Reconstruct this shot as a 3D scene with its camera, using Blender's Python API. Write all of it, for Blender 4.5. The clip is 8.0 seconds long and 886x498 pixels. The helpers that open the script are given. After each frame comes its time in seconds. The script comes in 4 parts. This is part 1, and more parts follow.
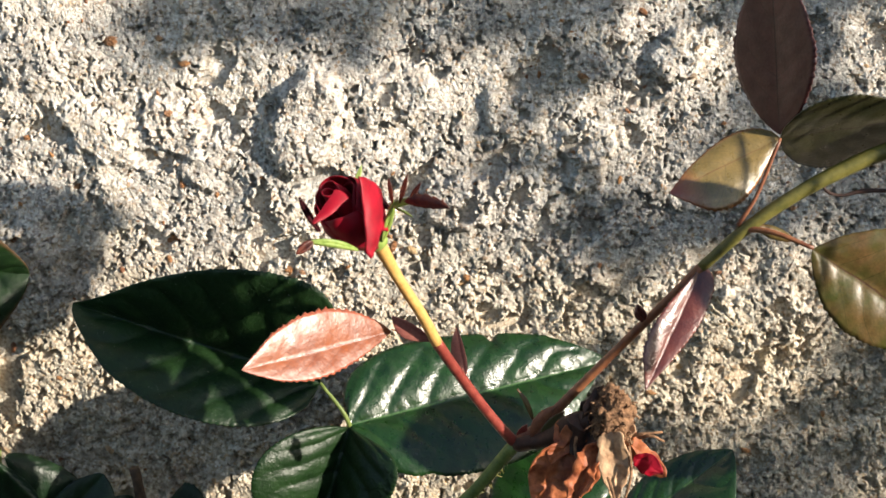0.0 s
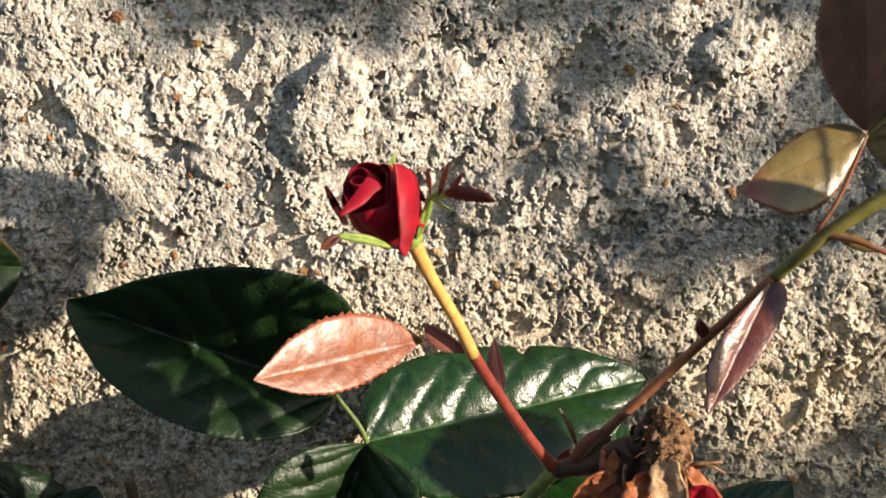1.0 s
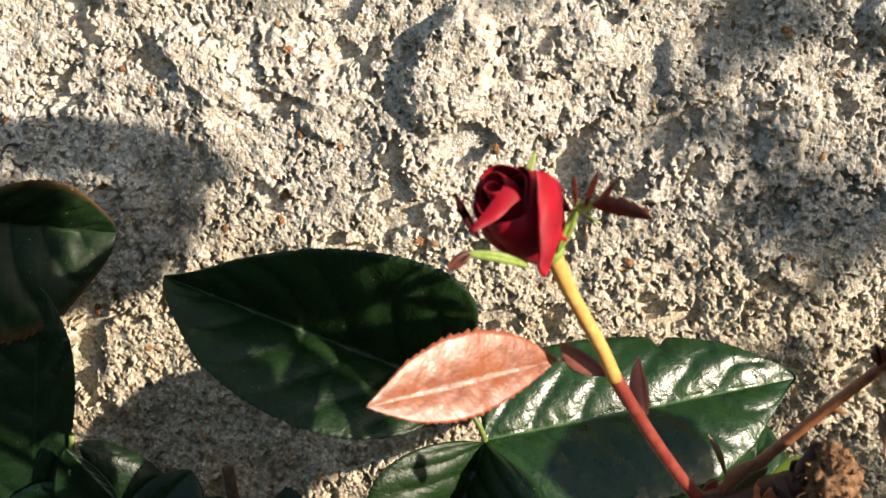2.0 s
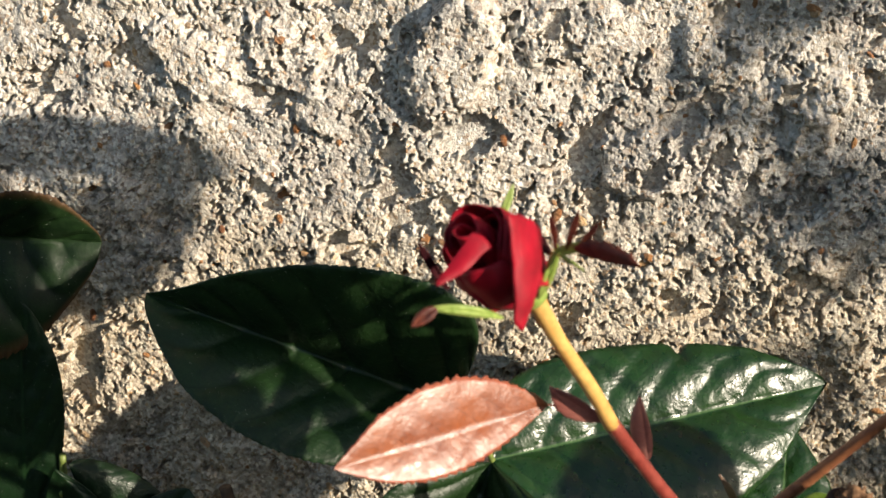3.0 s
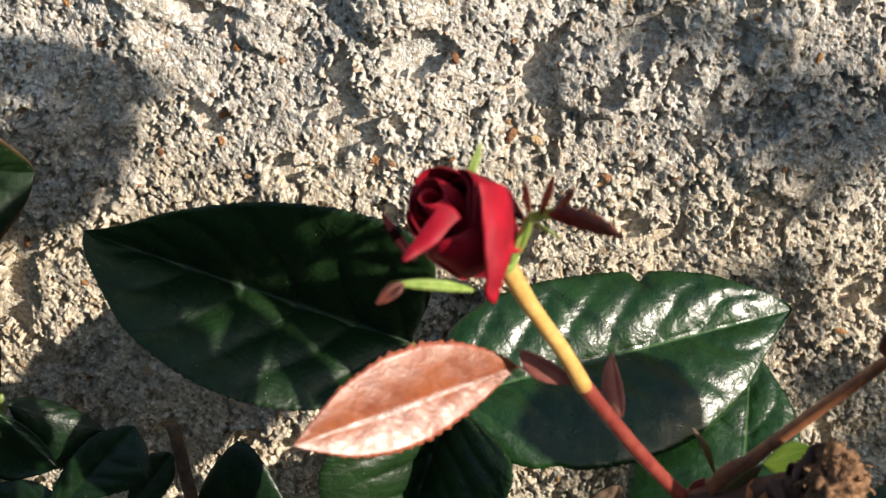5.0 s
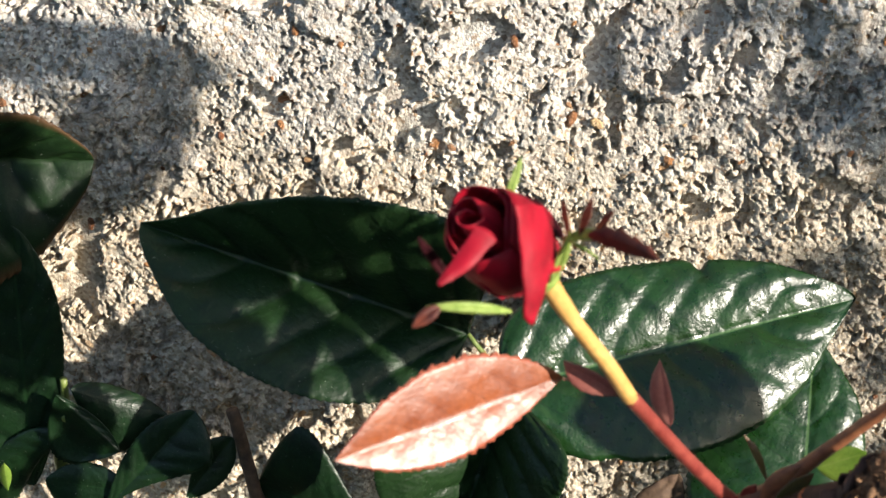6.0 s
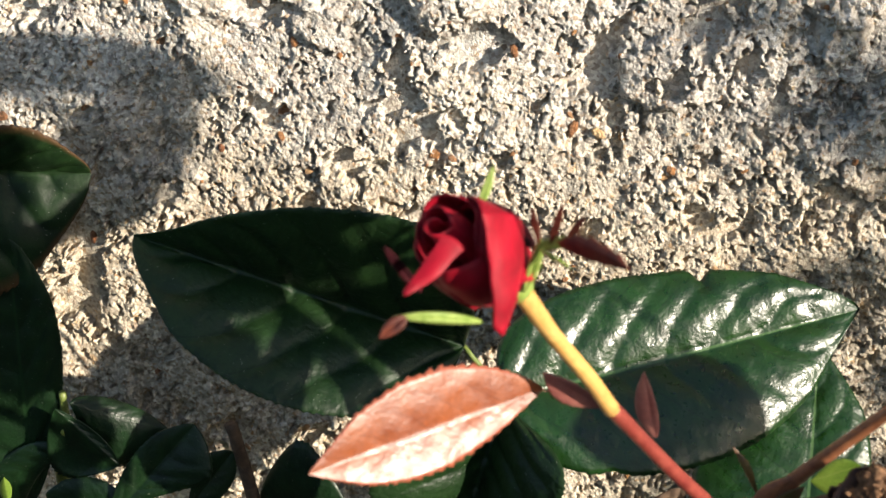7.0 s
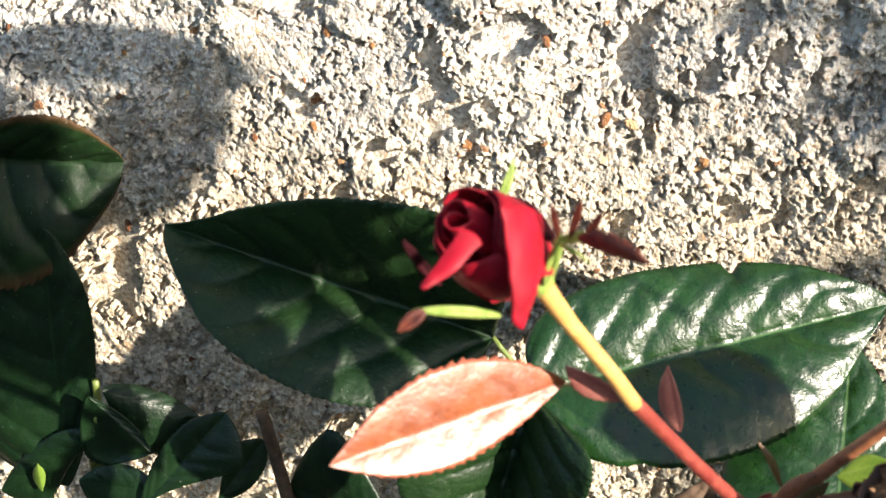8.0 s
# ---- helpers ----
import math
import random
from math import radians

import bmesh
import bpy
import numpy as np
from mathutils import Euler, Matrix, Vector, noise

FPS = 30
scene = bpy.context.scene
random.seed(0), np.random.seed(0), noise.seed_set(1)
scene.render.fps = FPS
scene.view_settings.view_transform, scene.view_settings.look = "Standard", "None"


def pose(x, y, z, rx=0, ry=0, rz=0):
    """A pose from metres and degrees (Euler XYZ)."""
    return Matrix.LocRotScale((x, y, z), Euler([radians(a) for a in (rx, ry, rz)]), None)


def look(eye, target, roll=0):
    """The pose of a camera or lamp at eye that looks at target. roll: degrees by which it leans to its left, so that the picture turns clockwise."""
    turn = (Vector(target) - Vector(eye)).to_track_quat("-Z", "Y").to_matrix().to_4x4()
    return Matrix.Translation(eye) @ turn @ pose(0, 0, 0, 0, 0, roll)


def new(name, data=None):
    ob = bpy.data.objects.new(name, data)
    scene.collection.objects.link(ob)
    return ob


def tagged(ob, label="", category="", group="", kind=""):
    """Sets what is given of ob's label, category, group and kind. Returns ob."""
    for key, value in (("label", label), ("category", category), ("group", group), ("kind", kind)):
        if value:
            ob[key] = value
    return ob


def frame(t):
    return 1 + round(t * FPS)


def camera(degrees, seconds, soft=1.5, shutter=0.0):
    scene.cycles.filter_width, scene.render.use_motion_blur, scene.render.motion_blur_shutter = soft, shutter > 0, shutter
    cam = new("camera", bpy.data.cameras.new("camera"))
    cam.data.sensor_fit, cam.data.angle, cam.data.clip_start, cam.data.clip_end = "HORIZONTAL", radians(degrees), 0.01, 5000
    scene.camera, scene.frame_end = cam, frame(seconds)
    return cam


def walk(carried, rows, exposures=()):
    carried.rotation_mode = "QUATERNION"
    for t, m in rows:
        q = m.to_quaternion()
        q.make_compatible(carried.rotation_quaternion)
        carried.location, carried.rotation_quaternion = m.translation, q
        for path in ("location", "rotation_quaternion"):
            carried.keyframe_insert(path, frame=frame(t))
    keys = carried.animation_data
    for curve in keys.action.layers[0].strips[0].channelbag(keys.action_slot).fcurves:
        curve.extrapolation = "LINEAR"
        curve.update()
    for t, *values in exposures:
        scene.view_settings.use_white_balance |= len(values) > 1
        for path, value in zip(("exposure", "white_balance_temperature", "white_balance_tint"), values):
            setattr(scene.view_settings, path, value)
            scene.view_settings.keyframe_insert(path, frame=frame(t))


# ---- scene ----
cam = camera(30.0, 8.0, soft=1.5)
cam.data.dof.use_dof, cam.data.dof.focus_distance, cam.data.dof.aperture_fstop = True, 0.47, 48.0
PATH = [
    (0, (0.09594, -0.58270, 0.96868), (0.07999, -0.29014, 0.90425), -0.11),
    (0.5, (0.08945, -0.55164, 0.95983), (0.07300, -0.25848, 0.89828), 0.60),
    (1, (0.08528, -0.53792, 0.95649), (0.06861, -0.24505, 0.89368), 1.44),
    (1.5, (0.07333, -0.51274, 0.95940), (0.05468, -0.22277, 0.88476), 2.64),
    (1.7, (0.07148, -0.50390, 0.96235), (0.04723, -0.21501, 0.88518), 2.76),
    (2.8, (0.08689, -0.45653, 0.97392), (0.03689, -0.17442, 0.88498), 0.57),
    (3, (0.08479, -0.45386, 0.97681), (0.04021, -0.17175, 0.88499), 0.39),
    (3.5, (0.08625, -0.44910, 0.98345), (0.05189, -0.16696, 0.88744), 0.14),
    (4, (0.07609, -0.44745, 0.98326), (0.04633, -0.16653, 0.88228), 0.26),
    (4.5, (0.07773, -0.44172, 0.98508), (0.04737, -0.16299, 0.87837), 0.27),
    (4.7, (0.07637, -0.43841, 0.98428), (0.04671, -0.16039, 0.87554), 0.49),
    (5.8, (0.08060, -0.42112, 0.99331), (0.03770, -0.15286, 0.86606), -0.66),
    (6, (0.08277, -0.42457, 0.99488), (0.03654, -0.15520, 0.87118), -0.92),
    (6.5, (0.09079, -0.42348, 0.99439), (0.03674, -0.15149, 0.87994), -1.37),
    (7, (0.09209, -0.41963, 0.99237), (0.03900, -0.15037, 0.87121), -1.73),
    (7.5, (0.09583, -0.42187, 0.99498), (0.03467, -0.15341, 0.87585), -2.20),
    (8, (0.09573, -0.41848, 0.99317), (0.03472, -0.15179, 0.87006), -2.14),
]
EXPOSURES = [(0, 0.96, 6400, 10), (1, 0.80, 6900, 10), (1.7, 0.86, 6950, 10), (2.8, 0.78, 6700, 10), (3.0, 0.68, 6750, 10), (3.5, 0.18, 6900, 10), (4, 0.38, 6850, 10), (4.7, 0.56, 6500, 10), (5.8, 1.00, 6200, 10), (6.1, 0.98, 6200, 10), (6.5, 0.85, 6400, 10), (7, 0.95, 6500, 10), (7.5, 1.16, 6450, 10), (8, 1.51, 6400, 10)]
walk(cam, [(t, look(eye, target, roll)) for t, eye, target, roll in PATH], EXPOSURES)

# ---- light ----
SUN_WAY = Vector((-1.80, 1.0, -0.56)).normalized()
world = bpy.data.worlds.new("sky")
scene.world = world
world.use_nodes = True
wn = world.node_tree.nodes
sky = wn.new("ShaderNodeTexSky")
sky.sky_type = "NISHITA"
sky.sun_disc = False
sky.sun_elevation = math.asin(-SUN_WAY.z)
sky.sun_rotation = math.atan2(-SUN_WAY.x, -SUN_WAY.y)
world.node_tree.links.new(sky.outputs[0], wn["Background"].inputs[0])
wn["Background"].inputs[1].default_value = 0.10
sun_data = bpy.data.lights.new("sun", "SUN")
sun_data.energy = 5.0
sun_data.angle = radians(0.5)
sun_data.color = (1.0, 0.89, 0.75)
sun = new("sun", sun_data)
sun.rotation_euler = SUN_WAY.to_track_quat("-Z", "Y").to_euler()


# ---- materials ----
def material(name):
    m = bpy.data.materials.new(name)
    m.use_nodes = True
    nt = m.node_tree
    return m, nt, nt.nodes["Principled BSDF"]


def node(nt, kind, **values):
    n = nt.nodes.new(kind)
    for key, value in values.items():
        n.inputs[key].default_value = value
    return n


def ramp(nt, source, stops):
    n = nt.nodes.new("ShaderNodeValToRGB")
    els = n.color_ramp.elements
    while len(els) < len(stops):
        els.new(0.5)
    for el, (at, col) in zip(els, stops):
        el.position = at
        el.color = (*col, 1.0) if len(col) == 3 else col
    nt.links.new(source, n.inputs[0])
    return n


def mix(nt, fac, a, b, how="MIX"):
    n = nt.nodes.new("ShaderNodeMix")
    n.data_type = "RGBA"
    n.blend_type = how
    if isinstance(fac, (int, float)):
        n.inputs[0].default_value = fac
    else:
        nt.links.new(fac, n.inputs[0])
    for slot, v in ((6, a), (7, b)):
        if isinstance(v, tuple):
            n.inputs[slot].default_value = (*v, 1.0)
        else:
            nt.links.new(v, n.inputs[slot])
    return n.outputs[2]


def calc(nt, op, a, b=0.0):
    n = nt.nodes.new("ShaderNodeMath")
    n.operation = op
    for slot, v in ((0, a), (1, b)):
        if isinstance(v, (int, float)):
            n.inputs[slot].default_value = v
        else:
            nt.links.new(v, n.inputs[slot])
    return n.outputs[0]


def position(nt):
    return nt.nodes.new("ShaderNodeTexCoord").outputs["Object"]


def noise_tex(nt, scale, detail=4.0, rough=0.55):
    n = node(nt, "ShaderNodeTexNoise", Scale=scale, Detail=detail, Roughness=rough)
    nt.links.new(position(nt), n.inputs["Vector"])
    return n.outputs["Fac"]


def bump(nt, bsdf, height, strength, distance):
    n = node(nt, "ShaderNodeBump", Strength=strength, Distance=distance)
    nt.links.new(height, n.inputs["Height"])
    nt.links.new(n.outputs[0], bsdf.inputs["Normal"])


def cells(nt, scale, jitter=1.0):
    """Voronoi cells: a random value for each, a second one, and the distance from its middle."""
    n = node(nt, "ShaderNodeTexVoronoi", Scale=scale, Randomness=jitter)
    nt.links.new(position(nt), n.inputs["Vector"])
    sep = nt.nodes.new("ShaderNodeSeparateColor")
    nt.links.new(n.outputs["Color"], sep.inputs[0])
    return sep.outputs[0], sep.outputs[1], n.outputs["Distance"]


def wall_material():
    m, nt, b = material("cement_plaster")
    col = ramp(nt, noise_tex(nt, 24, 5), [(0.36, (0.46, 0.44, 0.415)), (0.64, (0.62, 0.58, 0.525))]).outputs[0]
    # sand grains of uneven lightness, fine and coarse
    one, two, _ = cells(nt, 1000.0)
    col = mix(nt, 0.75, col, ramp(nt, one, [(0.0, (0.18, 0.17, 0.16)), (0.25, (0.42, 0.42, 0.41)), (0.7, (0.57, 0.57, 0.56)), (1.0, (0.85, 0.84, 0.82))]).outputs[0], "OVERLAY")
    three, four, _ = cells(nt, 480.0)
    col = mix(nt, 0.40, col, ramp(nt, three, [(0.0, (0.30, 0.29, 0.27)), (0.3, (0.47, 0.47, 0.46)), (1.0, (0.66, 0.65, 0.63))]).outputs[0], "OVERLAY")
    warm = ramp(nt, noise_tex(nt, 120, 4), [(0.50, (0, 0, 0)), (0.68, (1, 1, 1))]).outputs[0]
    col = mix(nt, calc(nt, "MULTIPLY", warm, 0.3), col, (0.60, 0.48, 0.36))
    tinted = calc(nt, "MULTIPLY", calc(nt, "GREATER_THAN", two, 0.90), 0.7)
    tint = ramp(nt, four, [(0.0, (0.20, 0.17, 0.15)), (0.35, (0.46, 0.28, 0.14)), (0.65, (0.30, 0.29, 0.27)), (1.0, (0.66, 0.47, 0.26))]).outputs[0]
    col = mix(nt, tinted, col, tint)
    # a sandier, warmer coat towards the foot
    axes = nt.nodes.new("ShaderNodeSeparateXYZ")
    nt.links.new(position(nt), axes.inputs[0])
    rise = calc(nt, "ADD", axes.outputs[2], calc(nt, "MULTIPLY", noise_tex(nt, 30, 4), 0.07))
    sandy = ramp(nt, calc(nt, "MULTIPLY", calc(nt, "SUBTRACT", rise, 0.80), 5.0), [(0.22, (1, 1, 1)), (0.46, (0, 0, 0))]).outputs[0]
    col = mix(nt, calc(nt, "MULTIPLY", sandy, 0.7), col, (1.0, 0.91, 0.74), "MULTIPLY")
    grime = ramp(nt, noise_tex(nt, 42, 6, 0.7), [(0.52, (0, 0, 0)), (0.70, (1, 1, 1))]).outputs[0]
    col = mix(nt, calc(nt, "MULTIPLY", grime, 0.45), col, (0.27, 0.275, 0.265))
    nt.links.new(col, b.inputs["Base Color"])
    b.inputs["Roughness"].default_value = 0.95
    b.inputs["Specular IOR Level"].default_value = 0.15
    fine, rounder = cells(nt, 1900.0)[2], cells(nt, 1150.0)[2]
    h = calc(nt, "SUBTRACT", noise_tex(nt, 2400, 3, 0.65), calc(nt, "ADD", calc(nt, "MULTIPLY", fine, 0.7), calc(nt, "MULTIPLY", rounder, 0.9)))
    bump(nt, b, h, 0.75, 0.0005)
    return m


def leaf_material(name, dark, light, vein, rough, veins=6, spots=None, bumpy=0.12, through_light=0.12, rim=None, gloss=0.5, veiny=0.35, tip=None, quilt=0.0):
    m, nt, b = material(name)
    uv = nt.nodes.new("ShaderNodeUVMap")
    sep = nt.nodes.new("ShaderNodeSeparateXYZ")
    nt.links.new(uv.outputs[0], sep.inputs[0])
    u, v = sep.outputs[0], sep.outputs[1]
    side = calc(nt, "ABSOLUTE", calc(nt, "SUBTRACT", calc(nt, "MULTIPLY", v, 2.0), 1.0))
    col = ramp(nt, noise_tex(nt, 160, 4), [(0.32, dark), (0.7, light)]).outputs[0]
    fine = ramp(nt, noise_tex(nt, 1500, 2), [(0.3, (0.35, 0.35, 0.35)), (0.7, (0.62, 0.62, 0.62))])
    col = mix(nt, 0.5, col, fine.outputs[0], "OVERLAY")
    wave = calc(nt, "ABSOLUTE", calc(nt, "SINE", calc(nt, "MULTIPLY", calc(nt, "SUBTRACT", calc(nt, "MULTIPLY", u, float(veins)), calc(nt, "ADD", calc(nt, "MULTIPLY", side, 1.0), calc(nt, "MULTIPLY", calc(nt, "MULTIPLY", side, side), 0.7))), math.pi)))
    lateral = ramp(nt, wave, [(0.0, (1, 1, 1)), (0.09, (0, 0, 0))]).outputs[0]
    rib = ramp(nt, side, [(0.0, (1, 1, 1)), (0.012, (1, 1, 1)), (0.022, (0, 0, 0))]).outputs[0]
    mask = calc(nt, "MAXIMUM", rib, calc(nt, "MULTIPLY", lateral, veiny))
    col = mix(nt, calc(nt, "MULTIPLY", lateral, 0.7), col, tuple(0.6 * c for c in dark))
    col = mix(nt, rib, col, vein)
    if rim:
        edge = ramp(nt, side, [(0.86, (0, 0, 0)), (1.0, (1, 1, 1))]).outputs[0]
        col = mix(nt, calc(nt, "MULTIPLY", edge, 0.8), col, rim)
    if tip:
        end = ramp(nt, u, [(0.72, (0, 0, 0)), (0.97, (1, 1, 1))]).outputs[0]
        col = mix(nt, end, col, tip)
    if spots:
        dots = ramp(nt, noise_tex(nt, 2600, 2, 0.4), [(0.745, (0, 0, 0)), (0.77, (1, 1, 1))]).outputs[0]
        col = mix(nt, dots, col, spots)
    nt.links.new(col, b.inputs["Base Color"])
    r = ramp(nt, noise_tex(nt, 500, 3), [(0.3, (rough - 0.06,) * 3), (0.7, (rough + 0.1,) * 3)]).outputs[0]
    nt.links.new(r, b.inputs["Roughness"])
    b.inputs["Specular IOR Level"].default_value = gloss
    h = calc(nt, "SUBTRACT", calc(nt, "ADD", noise_tex(nt, 1300, 2, 0.5), calc(nt, "MULTIPLY", noise_tex(nt, 420, 2), 0.6)), calc(nt, "MULTIPLY", mask, 0.18))
    if quilt:
        net = nt.nodes.new("ShaderNodeTexVoronoi")
        net.feature = "DISTANCE_TO_EDGE"
        net.inputs["Scale"].default_value = 230.0
        nt.links.new(position(nt), net.inputs["Vector"])
        swell = ramp(nt, net.outputs["Distance"], [(0.0, (0, 0, 0)), (0.22, (1, 1, 1))])
        swell.color_ramp.interpolation = "EASE"
        h = calc(nt, "ADD", h, calc(nt, "MULTIPLY", swell.outputs[0], quilt))
    bump(nt, b, h, bumpy, 0.0005)
    if through_light:
        out = nt.nodes["Material Output"]
        tr = nt.nodes.new("ShaderNodeBsdfTranslucent")
        nt.links.new(col, tr.inputs[0])
        ms = nt.nodes.new("ShaderNodeMixShader")
        ms.inputs[0].default_value = through_light
        nt.links.new(b.outputs[0], ms.inputs[1])
        nt.links.new(tr.outputs[0], ms.inputs[2])
        nt.links.new(ms.outputs[0], out.inputs[0])
    return m


def plain_material(name, dark, light, rough, scale=300.0, bumpy=0.3, gloss=0.4):
    m, nt, b = material(name)
    col = ramp(nt, noise_tex(nt, scale, 4), [(0.3, dark), (0.7, light)]).outputs[0]
    spot = ramp(nt, noise_tex(nt, scale * 4, 2), [(0.3, (0.36, 0.36, 0.36)), (0.7, (0.62, 0.62, 0.62))]).outputs[0]
    col = mix(nt, 0.35, col, spot, "OVERLAY")
    nt.links.new(col, b.inputs["Base Color"])
    b.inputs["Roughness"].default_value = rough
    b.inputs["Specular IOR Level"].default_value = gloss
    bump(nt, b, noise_tex(nt, scale * 3, 3), bumpy, 0.0004)
    return m


def petal_material(name, dark, light):
    m, nt, b = material(name)
    col = ramp(nt, noise_tex(nt, 220, 3), [(0.3, dark), (0.7, light)]).outputs[0]
    nt.links.new(col, b.inputs["Base Color"])
    b.inputs["Roughness"].default_value = 0.55
    b.inputs["Specular IOR Level"].default_value = 0.3
    b.inputs["Sheen Weight"].default_value = 0.08
    b.inputs["Sheen Roughness"].default_value = 0.4
    b.inputs["Sheen Tint"].default_value = (1.0, 0.25, 0.3, 1.0)
    bump(nt, b, noise_tex(nt, 1800, 2), 0.15, 0.0003)
    return m


def pebble_material():
    m, nt, b = material("brown_grit")
    info = nt.nodes.new("ShaderNodeObjectInfo")
    col = ramp(nt, info.outputs["Random"], [(0.0, (0.22, 0.085, 0.035)), (0.3, (0.42, 0.21, 0.08)), (0.55, (0.30, 0.13, 0.06)), (0.75, (0.60, 0.42, 0.22)), (1.0, (0.20, 0.15, 0.12))]).outputs[0]
    spot = ramp(nt, noise_tex(nt, 1.6, 4), [(0.3, (0.32, 0.32, 0.32)), (0.7, (0.66, 0.66, 0.66))]).outputs[0]
    nt.links.new(mix(nt, 0.8, col, spot, "OVERLAY"), b.inputs["Base Color"])
    b.inputs["Roughness"].default_value = 0.5
    bump(nt, b, noise_tex(nt, 3.0, 3), 0.5, 0.3)
    return m


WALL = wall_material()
GREEN = leaf_material("glossy_green_leaf", (0.005, 0.024, 0.005), (0.012, 0.048, 0.008), (0.06, 0.12, 0.04), 0.30, gloss=0.65, bumpy=0.24, veiny=0.12, quilt=0.3)
DARK_GREEN = leaf_material("dark_green_leaf", (0.007, 0.022, 0.006), (0.014, 0.038, 0.010), (0.010, 0.028, 0.010), 0.42, spots=(0.42, 0.45, 0.38), gloss=0.35, bumpy=0.30, veiny=0.4, quilt=0.5)
COPPER = leaf_material("young_copper_leaf", (0.17, 0.036, 0.010), (0.28, 0.075, 0.020), (0.08, 0.012, 0.008), 0.37, rim=(0.36, 0.10, 0.06), bumpy=0.14, gloss=0.62, veiny=0.05)
ROSY = leaf_material("rosy_stipule", (0.28, 0.09, 0.075), (0.44, 0.18, 0.14), (0.30, 0.10, 0.08), 0.45, veiny=0.05, gloss=0.4)
PINK = leaf_material("young_pink_leaf", (0.085, 0.016, 0.012), (0.17, 0.042, 0.026), (0.09, 0.012, 0.012), 0.34, bumpy=0.28, gloss=1.0, veiny=0.05)
MAROON = leaf_material("young_maroon_leaf", (0.055, 0.014, 0.014), (0.095, 0.028, 0.026), (0.03, 0.006, 0.006), 0.38, through_light=0.1, veiny=0.1)
GOLD = leaf_material("young_gold_leaf", (0.15, 0.11, 0.03), (0.26, 0.175, 0.055), (0.16, 0.08, 0.02), 0.31, bumpy=0.20, gloss=1.0, veiny=0.05, rim=(0.3, 0.09, 0.03), tip=(0.28, 0.05, 0.02))
OLIVE = leaf_material("young_olive_leaf", (0.06, 0.065, 0.012), (0.15, 0.085, 0.032), (0.07, 0.035, 0.014), 0.36, through_light=0.15, veiny=0.1, tip=(0.14, 0.06, 0.025))
BRONZE_GREEN = leaf_material("bronze_green_leaf", (0.022, 0.026, 0.010), (0.05, 0.046, 0.018), (0.03, 0.02, 0.010), 0.32, veiny=0.1)
LIME = leaf_material("lime_leaf", (0.09, 0.17, 0.02), (0.18, 0.27, 0.04), (0.22, 0.28, 0.07), 0.4)
# leaf green taken darker, to put the low bush's shade into the colour
SHADE_GREEN = leaf_material("shade_darkened_leaf", (0.004, 0.015, 0.005), (0.009, 0.030, 0.009), (0.010, 0.032, 0.010), 0.40, spots=(0.3, 0.32, 0.26), gloss=0.4, bumpy=0.25, veiny=0.3, quilt=0.3)
EDGED = leaf_material("brown_edged_leaf", (0.005, 0.014, 0.005), (0.012, 0.032, 0.009), (0.012, 0.028, 0.010), 0.45, spots=(0.4, 0.42, 0.36), rim=(0.10, 0.05, 0.025), bumpy=0.14, gloss=0.2)
YELLOW_STEM = plain_material("yellow_stalk", (0.52, 0.28, 0.075), (0.64, 0.40, 0.13), 0.45, 250, 0.15)
RED_STEM = plain_material("red_stalk", (0.15, 0.021, 0.018), (0.26, 0.056, 0.040), 0.40, 250, 0.15)
GREEN_STEM = plain_material("green_cane", (0.075, 0.075, 0.018), (0.17, 0.15, 0.038), 0.42, 220, 0.15)
BROWN_STEM = plain_material("brown_cane", (0.15, 0.052, 0.028), (0.29, 0.12, 0.055), 0.42, 220, 0.15)
DARK_STEM = plain_material("withered_stalk", (0.018, 0.012, 0.010), (0.07, 0.03, 0.02), 0.6, 300)
DRY_STICK = plain_material("dry_stick", (0.05, 0.03, 0.02), (0.12, 0.075, 0.045), 0.8, 260, 0.7)
PETIOLE = plain_material("green_petiole", (0.09, 0.13, 0.03), (0.20, 0.24, 0.06), 0.45, 300)
SEPAL_GREEN = plain_material("sepal_green", (0.16, 0.25, 0.04), (0.30, 0.38, 0.10), 0.5, 400)
SEPAL_DARK = plain_material("sepal_dark_maroon", (0.014, 0.002, 0.004), (0.042, 0.006, 0.009), 0.7, 500, 0.3, 0.1)
SEPAL_RED = plain_material("sepal_maroon", (0.035, 0.007, 0.006), (0.12, 0.028, 0.014), 0.5, 500)
RED_PETAL = petal_material("red_petal", (0.17, 0.001, 0.008), (0.34, 0.002, 0.017))
DRY_ORANGE = plain_material("dried_orange_petal", (0.16, 0.035, 0.012), (0.46, 0.15, 0.055), 0.55, 260, 0.8)
DRY_PEACH = plain_material("dried_peach_petal", (0.30, 0.17, 0.09), (0.56, 0.37, 0.22), 0.7, 260, 0.9)
DRY_BROWN = plain_material("dried_stamens", (0.06, 0.028, 0.014), (0.34, 0.19, 0.10), 0.9, 700, 1.0)
PEBBLE = pebble_material()
SOIL = plain_material("soil", (0.05, 0.035, 0.025), (0.11, 0.08, 0.055), 0.95, 20, 1.0)


# ---- building helpers ----
def part(name, bm, mat, parent=None, label="", smooth=True):
    me = bpy.data.meshes.new(name)
    bm.normal_update()
    bm.to_mesh(me)
    bm.free()
    if smooth:
        me.polygons.foreach_set("use_smooth", [True] * len(me.polygons))
    me.materials.append(mat)
    ob = new(name, me)
    if parent:
        ob.parent = parent
        ob.matrix_parent_inverse = parent_world(parent).inverted()
    if label:
        ob["label"] = label
    return ob


def parent_world(ob):
    m = ob.matrix_basis.copy()
    while ob.parent:
        m = ob.parent.matrix_basis @ ob.matrix_parent_inverse @ m
        ob = ob.parent
    return m


